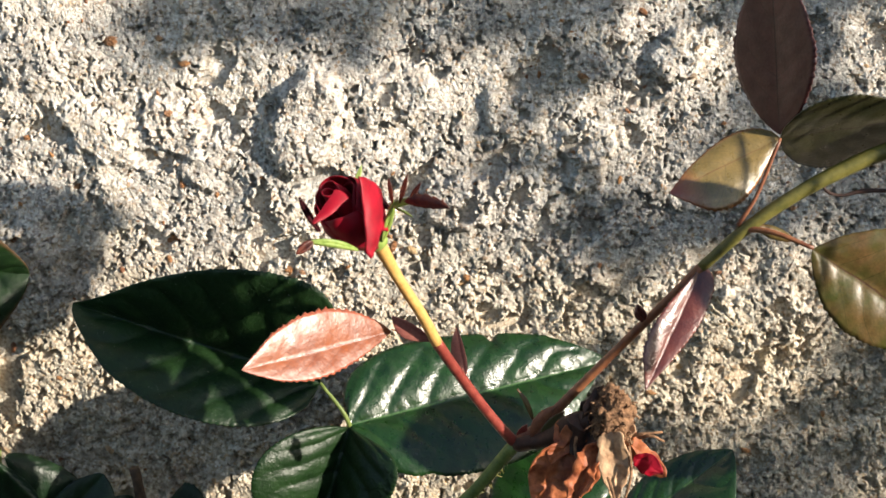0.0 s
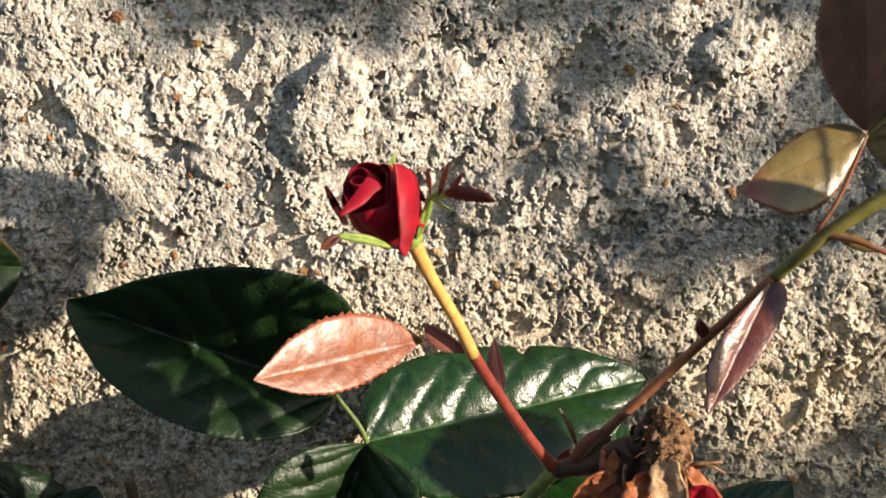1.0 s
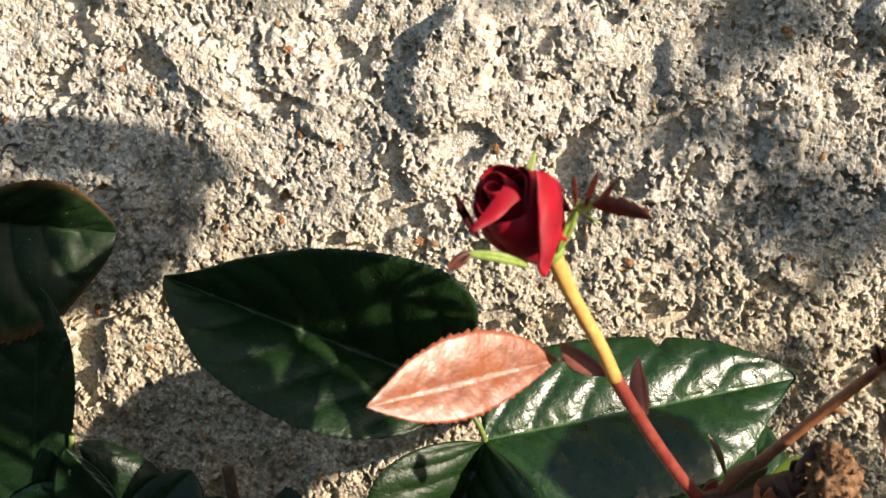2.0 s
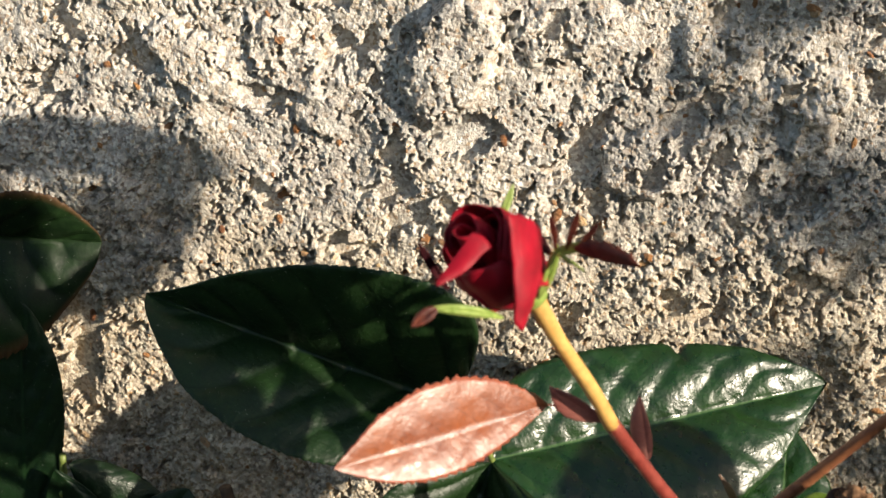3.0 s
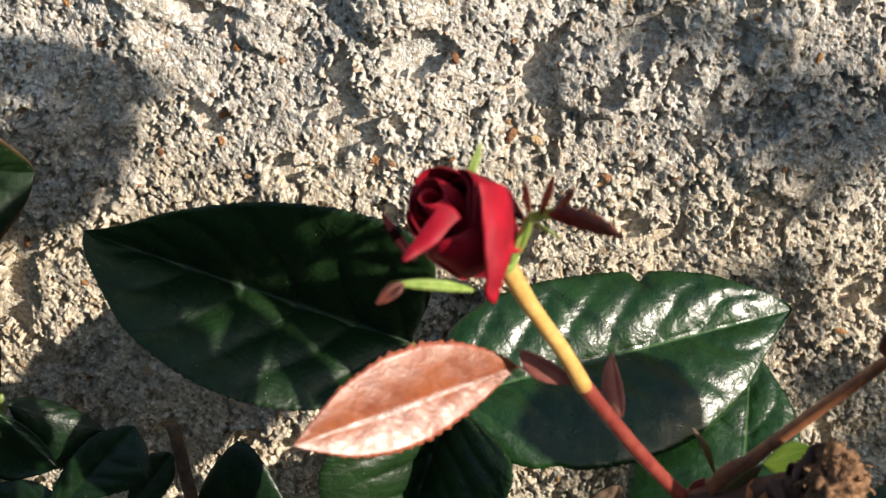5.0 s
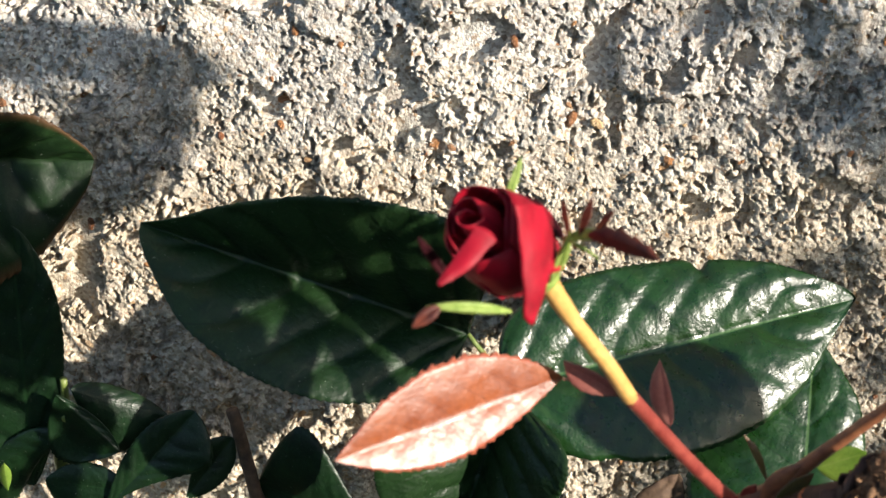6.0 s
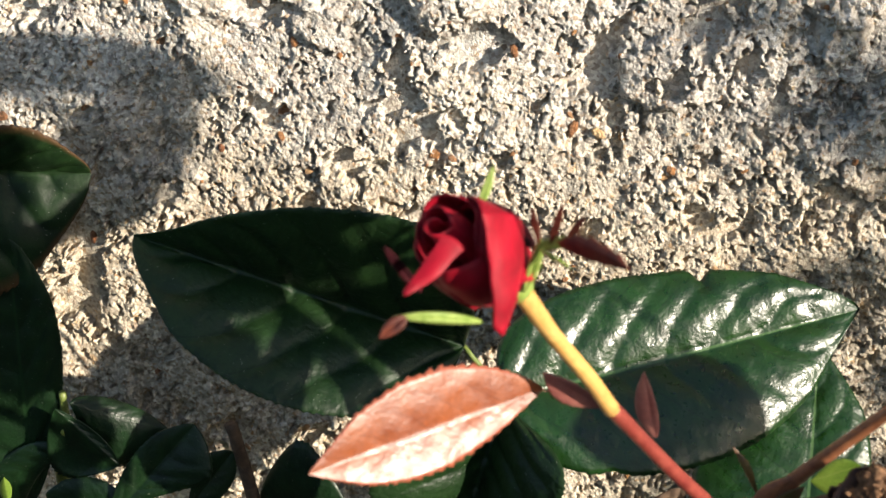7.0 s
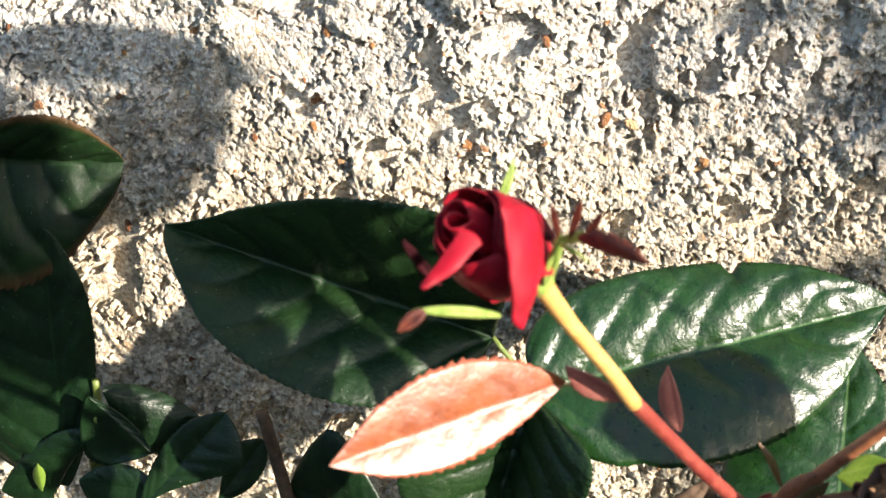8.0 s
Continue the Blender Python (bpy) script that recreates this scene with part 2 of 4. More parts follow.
def curve_points(points, steps):
    """A smooth line through the points."""
    pts = [Vector(p) for p in points]
    pts = [2 * pts[0] - pts[1], *pts, 2 * pts[-1] - pts[-2]]
    out = []
    for i in range(1, len(pts) - 2):
        p0, p1, p2, p3 = pts[i - 1 : i + 3]
        for k in range(steps):
            t = k / steps
            out.append(0.5 * (2 * p1 + (p2 - p0) * t + (2 * p0 - 5 * p1 + 4 * p2 - p3) * t * t + (3 * p1 - p0 - 3 * p2 + p3) * t**3))
    return [*out, pts[-2]]


def tube(points, radii, steps=6, sides=12, wobble=0.0, bm=None):
    """A round stem through the points, with a radius at each of them."""
    bm = bm or bmesh.new()
    line = curve_points(points, steps)
    spans = len(points) - 1
    rings, up = [], Vector((0.3, -0.8, 0.5))
    for i, p in enumerate(line):
        ahead = (line[min(i + 1, len(line) - 1)] - line[max(i - 1, 0)]).normalized()
        a = ahead.cross(up).normalized()
        b = ahead.cross(a)
        f = min(i / steps, spans - 1e-6)
        k = int(f)
        r = radii[k] + (radii[k + 1] - radii[k]) * (f - k)
        ring = []
        for s in range(sides):
            w = 2 * math.pi * s / sides
            rr = r * (1 + wobble * noise.noise(p * 400 + Vector((math.cos(w), math.sin(w), 0))))
            ring.append(bm.verts.new(p + (a * math.cos(w) + b * math.sin(w)) * rr))
        rings.append(ring)
    for r0, r1 in zip(rings, rings[1:]):
        for s in range(sides):
            bm.faces.new((r0[s], r0[(s + 1) % sides], r1[(s + 1) % sides], r1[s]))
    bm.faces.new(rings[0][::-1])
    bm.faces.new(rings[-1])
    return bm


def blade(base, tip, left, right, bow=0.0, teeth=22, tooth=0.05, puff=0.0006, veins=6, arch=0.15, crumple=0.0, blunt=0.8, bites=(), thick=0.00035, seed=0, wave=0.0, taper=None):
    """A leaf from base to tip, whose edges run through left and right. bow arches its rib towards the viewer, arch each half across."""
    base, tip, left, right = (Vector(p) for p in (base, tip, left, right))
    axis = tip - base
    length = axis.length
    flat = axis.normalized()
    puff *= min(1.0, (length / 0.055) ** 2)
    n0 = (left - right).cross(flat).normalized()
    if n0.y > 0:
        n0 = -n0
    def rib(u):
        return base + axis * u + n0 * (bow * 4 * u * (1 - u))
    halves = []
    for q in (left, right):
        u = min(0.85, max(0.15, (q - base).dot(axis) / length**2))
        halves.append((q - rib(u), math.log(0.5) / math.log(u)))
    nu, nv = max(teeth * 4, 64), (18 if teeth > 29 else 10)
    bm = bmesh.new()
    uvs = bm.loops.layers.uv.new("UVMap")
    top, low, coords = [], [], {}
    for i in range(nu + 1):
        u = i / nu
        rt, rl = [], []
        for j in range(-nv, nv + 1):
            v = j / nv
            half, k = halves[0] if j < 0 else halves[1]
            end = blunt if taper is None else taper[0 if j < 0 else 1]
            w = max(math.sin(math.pi * min(max(u, 0.0), 1.0) ** k), 0.0) ** (blunt + (end - blunt) * u * u)
            w *= 1 - 0.25 * max(0, (u - 0.8) / 0.2)
            s = abs(v)
            reach = s
            if teeth and s > 0.99 and 0.06 < u < 0.985:
                reach = s + tooth * (0.5 - (u * teeth) % 1.0) * (0.8 + 1.1 * noise.noise(Vector((int(u * teeth) * 1.7 + 0.3, seed + 0.4, v))))
            for at, sign, deep, wide in bites:
                if v * sign > 0:
                    reach *= 1 - deep * s**3 * math.exp(-(((u - at) / wide) ** 2))
            outward = half * (w * reach)
            cross = half.cross(flat).normalized()
            if cross.dot(n0) < 0:
                cross = -cross
            shift = 0.22 * noise.noise(Vector((u * 4, v * 2.5, seed * 3.1)))
            wavy = abs(math.sin(math.pi * (veins * u - 1.0 * s - 0.7 * s * s + shift)))
            ridge = 0.5 + (wavy**0.75 - 0.22 * max(0.0, 1 - wavy / 0.3) - 0.5) * min(1.0, 4.5 * (1 - u))
            lift = arch * half.length * w * (s - s * s) * 2 + puff * (ridge - 0.5) * (1 - s**6) * min(1, s * 14) * min(1, w * 2)
            p = rib(u) + outward + cross * lift
            if puff > 0.0005:
                p += cross * min(1.0, w * 2) * (0.00030 * noise.noise(p * 260) + 0.00012 * noise.noise(p * 700))
            if wave:
                p += cross * wave * s * s * math.sin(9 * u + 2.2 * v + seed)
            if crumple:
                q = p * 160 + Vector((seed, seed * 2, 0))
                p += Vector(noise.noise_vector(q)) * crumple + Vector(noise.noise_vector(q * 2.7)) * crumple * 0.4
            a, b = bm.verts.new(p), bm.verts.new(p - cross * thick)
            coords[a] = coords[b] = (u, 0.5 + v / 2)
            rt.append(a)
            rl.append(b)
        top.append(rt)
        low.append(rl)
    quads = []
    m = 2 * nv
    for i in range(nu):
        for j in range(m):
            quads.append((top[i][j], top[i][j + 1], top[i + 1][j + 1], top[i + 1][j]))
            quads.append((low[i][j], low[i + 1][j], low[i + 1][j + 1], low[i][j + 1]))
        quads.append((top[i][0], top[i + 1][0], low[i + 1][0], low[i][0]))
        quads.append((top[i][m], low[i][m], low[i + 1][m], top[i + 1][m]))
    for q in quads:
        f = bm.faces.new(q)
        for loop in f.loops:
            loop[uvs].uv = coords[loop.vert]
    return bm


# ---- wall ----
TABLE = np.random.RandomState(7).rand(6, 512, 512)
WAYS = np.stack([np.cos(TABLE[0] * 2 * np.pi), np.sin(TABLE[0] * 2 * np.pi)])


def swirl(x, y, seed):
    """Gradient noise of about -1 to 1 on a unit grid turned by the seed."""
    c, s = math.cos(seed * 1.7), math.sin(seed * 1.7)
    x, y = x * c - y * s + seed * 37.3, x * s + y * c + seed * 11.9
    xi, yi = np.floor(x).astype(np.int64), np.floor(y).astype(np.int64)
    fx, fy = x - xi, y - yi
    total = 0.0
    for dx in (0, 1):
        for dy in (0, 1):
            i, j = (xi + dx) % 512, (yi + dy) % 512
            wx, wy = np.abs(1 - dx - fx), np.abs(1 - dy - fy)
            weight = wx**3 * (wx * (wx * 6 - 15) + 10) * wy**3 * (wy * (wy * 6 - 15) + 10)
            total = total + weight * (WAYS[0][i, j] * (fx - dx) + WAYS[1][i, j] * (fy - dy))
    return total * 1.55


def layers(x, y, seed, count=4, fall=0.5):
    """Gradient noise in several octaves."""
    return sum(fall**k * swirl(x * 2**k, y * 2**k, seed + k) for k in range(count))


def grains(x, y, seed, fill=0.8, flat=0.5):
    """Grains of uneven size and height, set close together: up to 1 on a grain, 0 between them."""
    c, s = math.cos(seed * 2.3), math.sin(seed * 2.3)
    x, y = x * c - y * s + seed * 17.7, x * s + y * c + seed * 5.1
    xi, yi = np.floor(x).astype(np.int64), np.floor(y).astype(np.int64)
    best = np.zeros(x.shape)
    for dx in (-1, 0, 1):
        for dy in (-1, 0, 1):
            i, j = (xi + dx) % 512, (yi + dy) % 512
            ox, oy = x - (xi + dx + TABLE[1][i, j]), y - (yi + dy + TABLE[2][i, j])
            size = 0.40 + 0.50 * TABLE[3][i, j]
            turn = TABLE[4][i, j] * 6.283
            a, b = ox * np.cos(turn) + oy * np.sin(turn), oy * np.cos(turn) - ox * np.sin(turn)
            d = (a * a + 1.9 * b * b) / size**2
            tall = (0.35 + 0.65 * TABLE[5][i, j]) * (TABLE[4][j, i] < fill)
            best = np.maximum(best, tall * np.clip(1 - d, 0, 1) ** flat)
    return best


# trowelled lumps: x, z, half-length, half-width, turn in degrees, thickness
LUMPS = [
    (0.0155, 0.8865, 0.0185, 0.0115, 68, 0.0075),
    (-0.0600, 0.8830, 0.0150, 0.0085, -40, 0.0036),
    (-0.0330, 0.8840, 0.0140, 0.0075, -45, 0.0034),
    (-0.0220, 0.8680, 0.0090, 0.0055, -25, 0.0025),
    (0.0705, 0.8570, 0.0125, 0.0098, 10, 0.0052),
    (0.1150, 0.8685, 0.0075, 0.0060, 20, 0.0036),
    (0.1160, 0.8790, 0.0090, 0.0080, 0, 0.0036),
    (0.1470, 0.9110, 0.0110, 0.0085, 30, 0.0042),
    (0.1200, 0.8370, 0.0120, 0.0085, 15, 0.0032),
    (0.1760, 0.8150, 0.0220, 0.0120, 8, 0.0040),
    (0.0480, 0.8960, 0.0150, 0.0090, 25, 0.0026),
    (0.0900, 0.8900, 0.0110, 0.0080, -30, 0.0028),
    (-0.0850, 0.9080, 0.0150, 0.0100, -10, 0.0030),
    (0.0330, 0.8380, 0.0130, 0.0060, 12, 0.0022),
    (-0.0720, 0.8180, 0.0120, 0.0085, 40, 0.0022),
]
# places where the crust has broken away: x, z, half-length, half-width, turn
BREAKS = [
    (-0.0770, 0.8850, 0.0100, 0.0040, -70),
    (-0.0430, 0.8740, 0.0175, 0.0030, -38),
    (-0.0160, 0.9040, 0.0080, 0.0050, 30),
    (-0.0050, 0.8770, 0.0075, 0.0045, 20),
    (0.0025, 0.8490, 0.0135, 0.0048, -70),
    (0.0190, 0.8610, 0.0075, 0.0030, 15),
    (-0.0410, 0.8440, 0.0055, 0.0028, -50),
    (0.0520, 0.8590, 0.0075, 0.0048, 60),
    (0.0800, 0.8700, 0.0095, 0.0055, 35),
    (0.1005, 0.8530, 0.0060, 0.0026, 70),
    (0.1095, 0.9230, 0.0090, 0.0030, 80),
    (0.0960, 0.9050, 0.0095, 0.0050, 30),
    (0.1600, 0.8380, 0.0100, 0.0065, 60),
    (-0.1000, 0.7830, 0.0170, 0.0055, 80),
    (-0.0990, 0.8010, 0.0060, 0.0045, 20),
    (-0.0900, 0.8240, 0.0070, 0.0035, 50),
    (-0.0560, 0.7420, 0.0090, 0.0040, 20),
]


def wall_relief(x, z):
    """Height of the rough cement coat over the wall's plane."""
    wx = x + 0.0022 * swirl(x * 150, z * 150, 3) + 0.0010 * swirl(x * 420, z * 420, 5)
    wz = z + 0.0022 * swirl(x * 150, z * 150, 4) + 0.0010 * swirl(x * 420, z * 420, 6)
    h = 0.0030 * layers(wx * 17, wz * 17, 11, 3)
    for lx, lz, long, wide, turn, thick in LUMPS:
        c, s = math.cos(math.radians(turn)), math.sin(math.radians(turn))
        a, b = (wx - lx) * c + (wz - lz) * s, (wz - lz) * c - (wx - lx) * s
        d = np.sqrt((a / long) ** 2 + (b / wide) ** 2)
        h = h + thick / (1 + np.exp(np.clip((d - 1) * 18, -40, 40)))
    worn = layers(wx * 70, wz * 70, 23, 4, 0.62)
    for lx, lz, long, wide, turn in BREAKS:
        c, s = math.cos(math.radians(turn)), math.sin(math.radians(turn))
        a, b = (wx - lx) * c + (wz - lz) * s, (wz - lz) * c - (wx - lx) * s
        worn = worn + 1.1 * np.exp(-((a / long) ** 2 + (b / wide) ** 2) ** 1.5)
    worn = worn + 0.30 * swirl(x * 26, z * 26, 31) + 0.10 * np.clip((0.86 - z) / 0.05, -1, 1)
    gx = x + 0.0003 * swirl(x * 700, z * 700, 8)
    gz = z + 0.0003 * swirl(x * 700, z * 700, 9)
    coarse = grains(gx * 330, gz * 330, 1.3, 0.6, 0.7)
    middle = grains(gx * 620, gz * 620, 4.1, 0.85, 0.6)
    small = grains(gx * 1050, gz * 1050, 7.7, 0.9, 0.5)
    loose = np.clip(0.35 + 1.2 * swirl(x * 48, z * 48, 41) + 0.30 * np.clip((0.855 - z) / 0.03, -1, 1), 0.0, 1.0)
    worn = worn + 0.10 + loose * (0.30 * layers(gx * 190, gz * 190, 81, 3) + 0.10) - 0.36 * coarse - 0.24 * middle
    gap = np.clip((worn - 0.49) / 0.10, 0, 1)
    gap = gap * gap * (3 - 2 * gap)
    rim = np.clip(1 - np.abs(worn - 0.32) / 0.26, 0, 1)
    crust = (0.00008 + 0.0006 * loose + 0.0009 * rim) * coarse + (0.00012 + 0.00028 * loose + 0.0004 * rim) * middle + 0.00030 * small
    holes = np.clip((swirl(gx * 430, gz * 430, 71) + 0.4 * swirl(gx * 1100, gz * 1100, 72) - 0.56 + 0.25 * loose) * 5, 0, 1)
    specks = np.clip((swirl(gx * 900, gz * 900, 73) - 0.38 + 0.15 * loose) * 5, 0, 1)
    # wider pits, in clusters
    pits = np.clip((swirl(gx * 215, gz * 215, 75) + 0.45 * swirl(gx * 620, gz * 620, 76) + 0.5 * swirl(x * 42, z * 42, 77) - 0.66 + 0.16 * loose) * 4, 0, 1)
    h = h - 0.0034 * pits * (1 - gap)
    h = h + crust * (1 - 0.6 * gap) + (0.0006 * layers(x * 190, z * 190, 51, 3) + 0.0014 * layers(x * 75, z * 75, 55, 2) - 0.0026 * holes - 0.0005 * specks) * (1 - gap)
    return 0.85 * (h - (0.0042 + 0.0016 * swirl(x * 120, z * 120, 61)) * gap)


def build_wall():
    def steps(lo, a, b, hi, fine, coarse):
        return np.concatenate([np.arange(lo, a, coarse), np.arange(a, b, fine), np.arange(b, hi + coarse / 2, coarse)])
    xs = steps(-1.6, -0.185, 0.242, 1.6, 0.00031, 0.03)
    zs = steps(-0.05, 0.660, 0.945, 2.2, 0.00031, 0.03)
    X, Z = np.meshgrid(xs, zs)
    H = wall_relief(X, Z)
    verts = np.stack([X, -H, Z], -1).reshape(-1, 3)
    nx, nz = len(xs), len(zs)
    i = (np.arange(nz - 1)[:, None] * nx + np.arange(nx - 1)).ravel()
    quads = np.stack([i, i + 1, i + nx + 1, i + nx], -1)
    me = bpy.data.meshes.new("wall_front")
    me.vertices.add(len(verts))
    me.vertices.foreach_set("co", verts.ravel())
    me.loops.add(quads.size)
    me.loops.foreach_set("vertex_index", quads.ravel())
    me.polygons.add(len(quads))
    me.polygons.foreach_set("loop_start", np.arange(len(quads)) * 4)
    me.polygons.foreach_set("use_smooth", np.ones(len(quads), bool))
    me.update(calc_edges=True)
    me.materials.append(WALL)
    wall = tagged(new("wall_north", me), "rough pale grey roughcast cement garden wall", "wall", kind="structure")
    bm = bmesh.new()
    bmesh.ops.create_cube(bm, size=1, matrix=Matrix.Translation((0, 0.13, 1.075)) @ Matrix.Diagonal((3.2, 0.22, 2.25, 1)))
    part("wall_core", bm, WALL, wall, smooth=False)
    return wall


wall = build_wall()

bm = bmesh.new()
bmesh.ops.create_grid(bm, x_segments=60, y_segments=60, size=40)
for v in bm.verts:
    v.co.z = 0.01 * noise.noise(v.co * 3)
tagged(part("ground", bm, SOIL), "bare brown garden soil at the foot of the wall", "ground", kind="structure")

# unseen hedge that closes the garden, added to block low sky light
bm = bmesh.new()
bmesh.ops.create_grid(bm, x_segments=160, y_segments=60, size=0.5)
for v in bm.verts:
    across, rise = v.co.x, v.co.y + 0.5
    w = math.pi * (across * 1.25)
    p = Vector((3.2 * math.sin(w), 0.3 - 3.2 * math.cos(w), -0.05 + 1.2 * rise))
    v.co = p * 1.0 + Vector(noise.noise_vector(p * 4)) * 0.12 + Vector(noise.noise_vector(p * 14)) * 0.05
tagged(part("hedge", bm, DARK_GREEN), "unseen dense dark green hedge added to block low sky", "hedge", kind="structure")

# ---- rose bush ----
bush = tagged(new("rose_bush"), "rose bush with one dark red bud and glossy green leaves", "rose bush")
bush.location = (0.06, -0.13, 0.0)


def stem(name, points, radii, mat, parent=bush, label="", **more):
    return part(name, tube(points, radii, **more), mat, parent, label)


def leaf(mat, base, tip, left, right, label, parent=bush, name="leaf", **more):
    return part(name, blade(base, tip, left, right, **more), mat, parent, label)


NODE = (0.0922, -0.1530, 0.8199)
stem("lower_cane", [(0.06, -0.13, -0.02), (0.01, -0.125, 0.3), (0.012, -0.13, 0.55), (0.03, -0.138, 0.70), (0.055, -0.145, 0.765), (0.0738, -0.1480, 0.7955), (0.0826, -0.1500, 0.8067), NODE], [0.006, 0.005, 0.004, 0.003, 0.0023, 0.0019, 0.0017, 0.0019], PETIOLE, label="thorny green cane rising from the soil", steps=8)
stem("cane", [NODE, (0.0995, -0.1540, 0.8257), (0.1070, -0.1560, 0.8348), (0.1201, -0.1600, 0.8501), (0.1313, -0.1640, 0.8632), (0.1398, -0.1670, 0.8732)], [0.0020, 0.0017, 0.0013, 0.0012, 0.0012, 0.0014], BROWN_STEM, label="brown young cane", steps=8)
stem("cane", [(0.1395, -0.1670, 0.8729), (0.1504, -0.1680, 0.8834), (0.1614, -0.1680, 0.8915), (0.1726, -0.1670, 0.8978), (0.1848, -0.1660, 0.9032), (0.2032, -0.1650, 0.9093)], [0.0014, 0.0016, 0.0018, 0.0020, 0.0022, 0.0024], GREEN_STEM, label="green upper cane", steps=8)
stem("flower_shoot", [NODE, (0.0873, -0.1570, 0.8268), (0.0817, -0.1630, 0.8361), (0.0757, -0.1700, 0.8471), (0.0719, -0.1759, 0.855)], [0.0016, 0.0014, 0.0014, 0.0014, 0.0015], RED_STEM, label="smooth red flowering shoot")
BUD_FOOT = Vector((0.0588, -0.1925, 0.8845))
stem("bud_stalk", [(0.0721, -0.1757, 0.8545), (0.0685, -0.181, 0.8635), (0.0632, -0.187, 0.8742), tuple(BUD_FOOT)], [0.0015, 0.00140, 0.00140, 0.0018], YELLOW_STEM, label="yellow stalk under the bud")

# compound leaf behind the shoot
leaf_node = (0.0379, -0.0753, 0.7984)
stalk = stem("petiole", [(0.032, -0.139, 0.705), (0.0375, -0.055, 0.742), (0.038, -0.058, 0.772), leaf_node, (0.0286, -0.0754, 0.8125)], [0.0011, 0.0009, 0.0009, 0.0008, 0.0006], PETIOLE, label="thin green leaf stalk")
leaf(DARK_GREEN, (0.0286, -0.0754, 0.8125), (-0.0494, -0.0801, 0.8392), (0.0236, -0.0940, 0.8512), (-0.0090, -0.1040, 0.8098), "large dark green leaflet in shade", stalk, "leaflet", teeth=38, tooth=0.022, arch=0.1, blunt=0.5, taper=(0.95, 0.55), puff=0.0013, veins=6, seed=1)
leaf(GREEN, leaf_node, (0.1218, -0.0389, 0.8102), (0.0581, -0.0531, 0.8205), (0.0844, -0.0764, 0.7843), "large glossy green leaflet", stalk, "leaflet", teeth=38, tooth=0.02, arch=0.2, blunt=0.45, taper=(0.55, 0.9), puff=0.0007, veins=7, wave=0.0010, bites=[(0.60, -1, 0.14, 0.018), (0.22, 1, 0.05, 0.03)], seed=2)
leaf(DARK_GREEN, (0.0378, -0.0757, 0.7978), (0.0256, -0.0819, 0.7545), (0.0101, -0.0978, 0.7894), (0.0545, -0.0978, 0.7869), "dark green leaflet pointing down", stalk, "leaflet", teeth=34, tooth=0.02, arch=0.15, blunt=0.6, puff=0.001, seed=3)

# young leaves
leaf(COPPER, (0.0604, -0.1742, 0.8568), (0.0267, -0.2030, 0.8547), (0.0425, -0.1870, 0.8654), (0.0440, -0.1924, 0.8497), "coppery young leaf with a glossy surface", teeth=22, tooth=0.11, arch=0.05, blunt=0.8, puff=0.00010, crumple=0.00020, seed=4)
leaf(PINK, (0.1398, -0.1670, 0.8735), (0.1251, -0.1820, 0.8444), (0.1260, -0.1780, 0.8584), (0.1411, -0.1720, 0.8636), "hanging glossy pink young leaf", teeth=22, tooth=0.10, blunt=0.75, taper=(1.0, 1.0), puff=0.00008, crumple=0.00022, seed=5)
young = (0.1585, -0.1650, 0.9062)
twig = stem("petiole", [(0.1482, -0.1680, 0.8841), (0.1530, -0.1670, 0.8920), young], [0.0006, 0.0005, 0.0005], BROWN_STEM, label="thin brown leaf stalk")
leaf(GOLD, young, (0.1302, -0.1760, 0.8940), (0.1457, -0.1645, 0.9067), (0.1465, -0.1750, 0.8904), "golden young leaflet with a red tip", twig, "leaflet", teeth=24, tooth=0.06, puff=0.00008, crumple=0.0002, seed=6)
leaf(MAROON, (0.1583, -0.1650, 0.9072), (0.1545, -0.1650, 0.9505), (0.1475, -0.1535, 0.9264), (0.1642, -0.1765, 0.9287), "dark maroon young leaflet", twig, "leaflet", teeth=26, tooth=0.06, puff=0.00012, arch=0.02, crumple=0.00018, seed=7)
leaf(BRONZE_GREEN, young, (0.1960, -0.1650, 0.9121), (0.1713, -0.1765, 0.9181), (0.1740, -0.1510, 0.8966), "bronze green young leaflet", twig, "leaflet", teeth=24, tooth=0.05, puff=0.0003, arch=0.02, crumple=0.00018, seed=8)
stip = stem("petiole", [(0.1497, -0.1680, 0.8834), (0.1569, -0.1720, 0.8833), (0.1664, -0.1750, 0.8800)], [0.0009, 0.0007, 0.0005], BROWN_STEM, label="thin brown leaf stalk")
leaf(OLIVE, (0.1664, -0.1750, 0.8800), (0.2030, -0.1750, 0.8545), (0.1951, -0.1750, 0.8824), (0.1758, -0.1770, 0.8584), "olive and bronze young leaflet", stip, "leaflet", teeth=24, tooth=0.05, puff=0.0004, crumple=0.0004, seed=9)

leaf(DRY_STICK, (0.0761, -0.0600, 0.7497), (0.0804, -0.0550, 0.7653), (0.0696, -0.0580, 0.7582), (0.0820, -0.0580, 0.7593), "withered dark brown leaf", teeth=8, tooth=0.1, crumple=0.0012, seed=60)

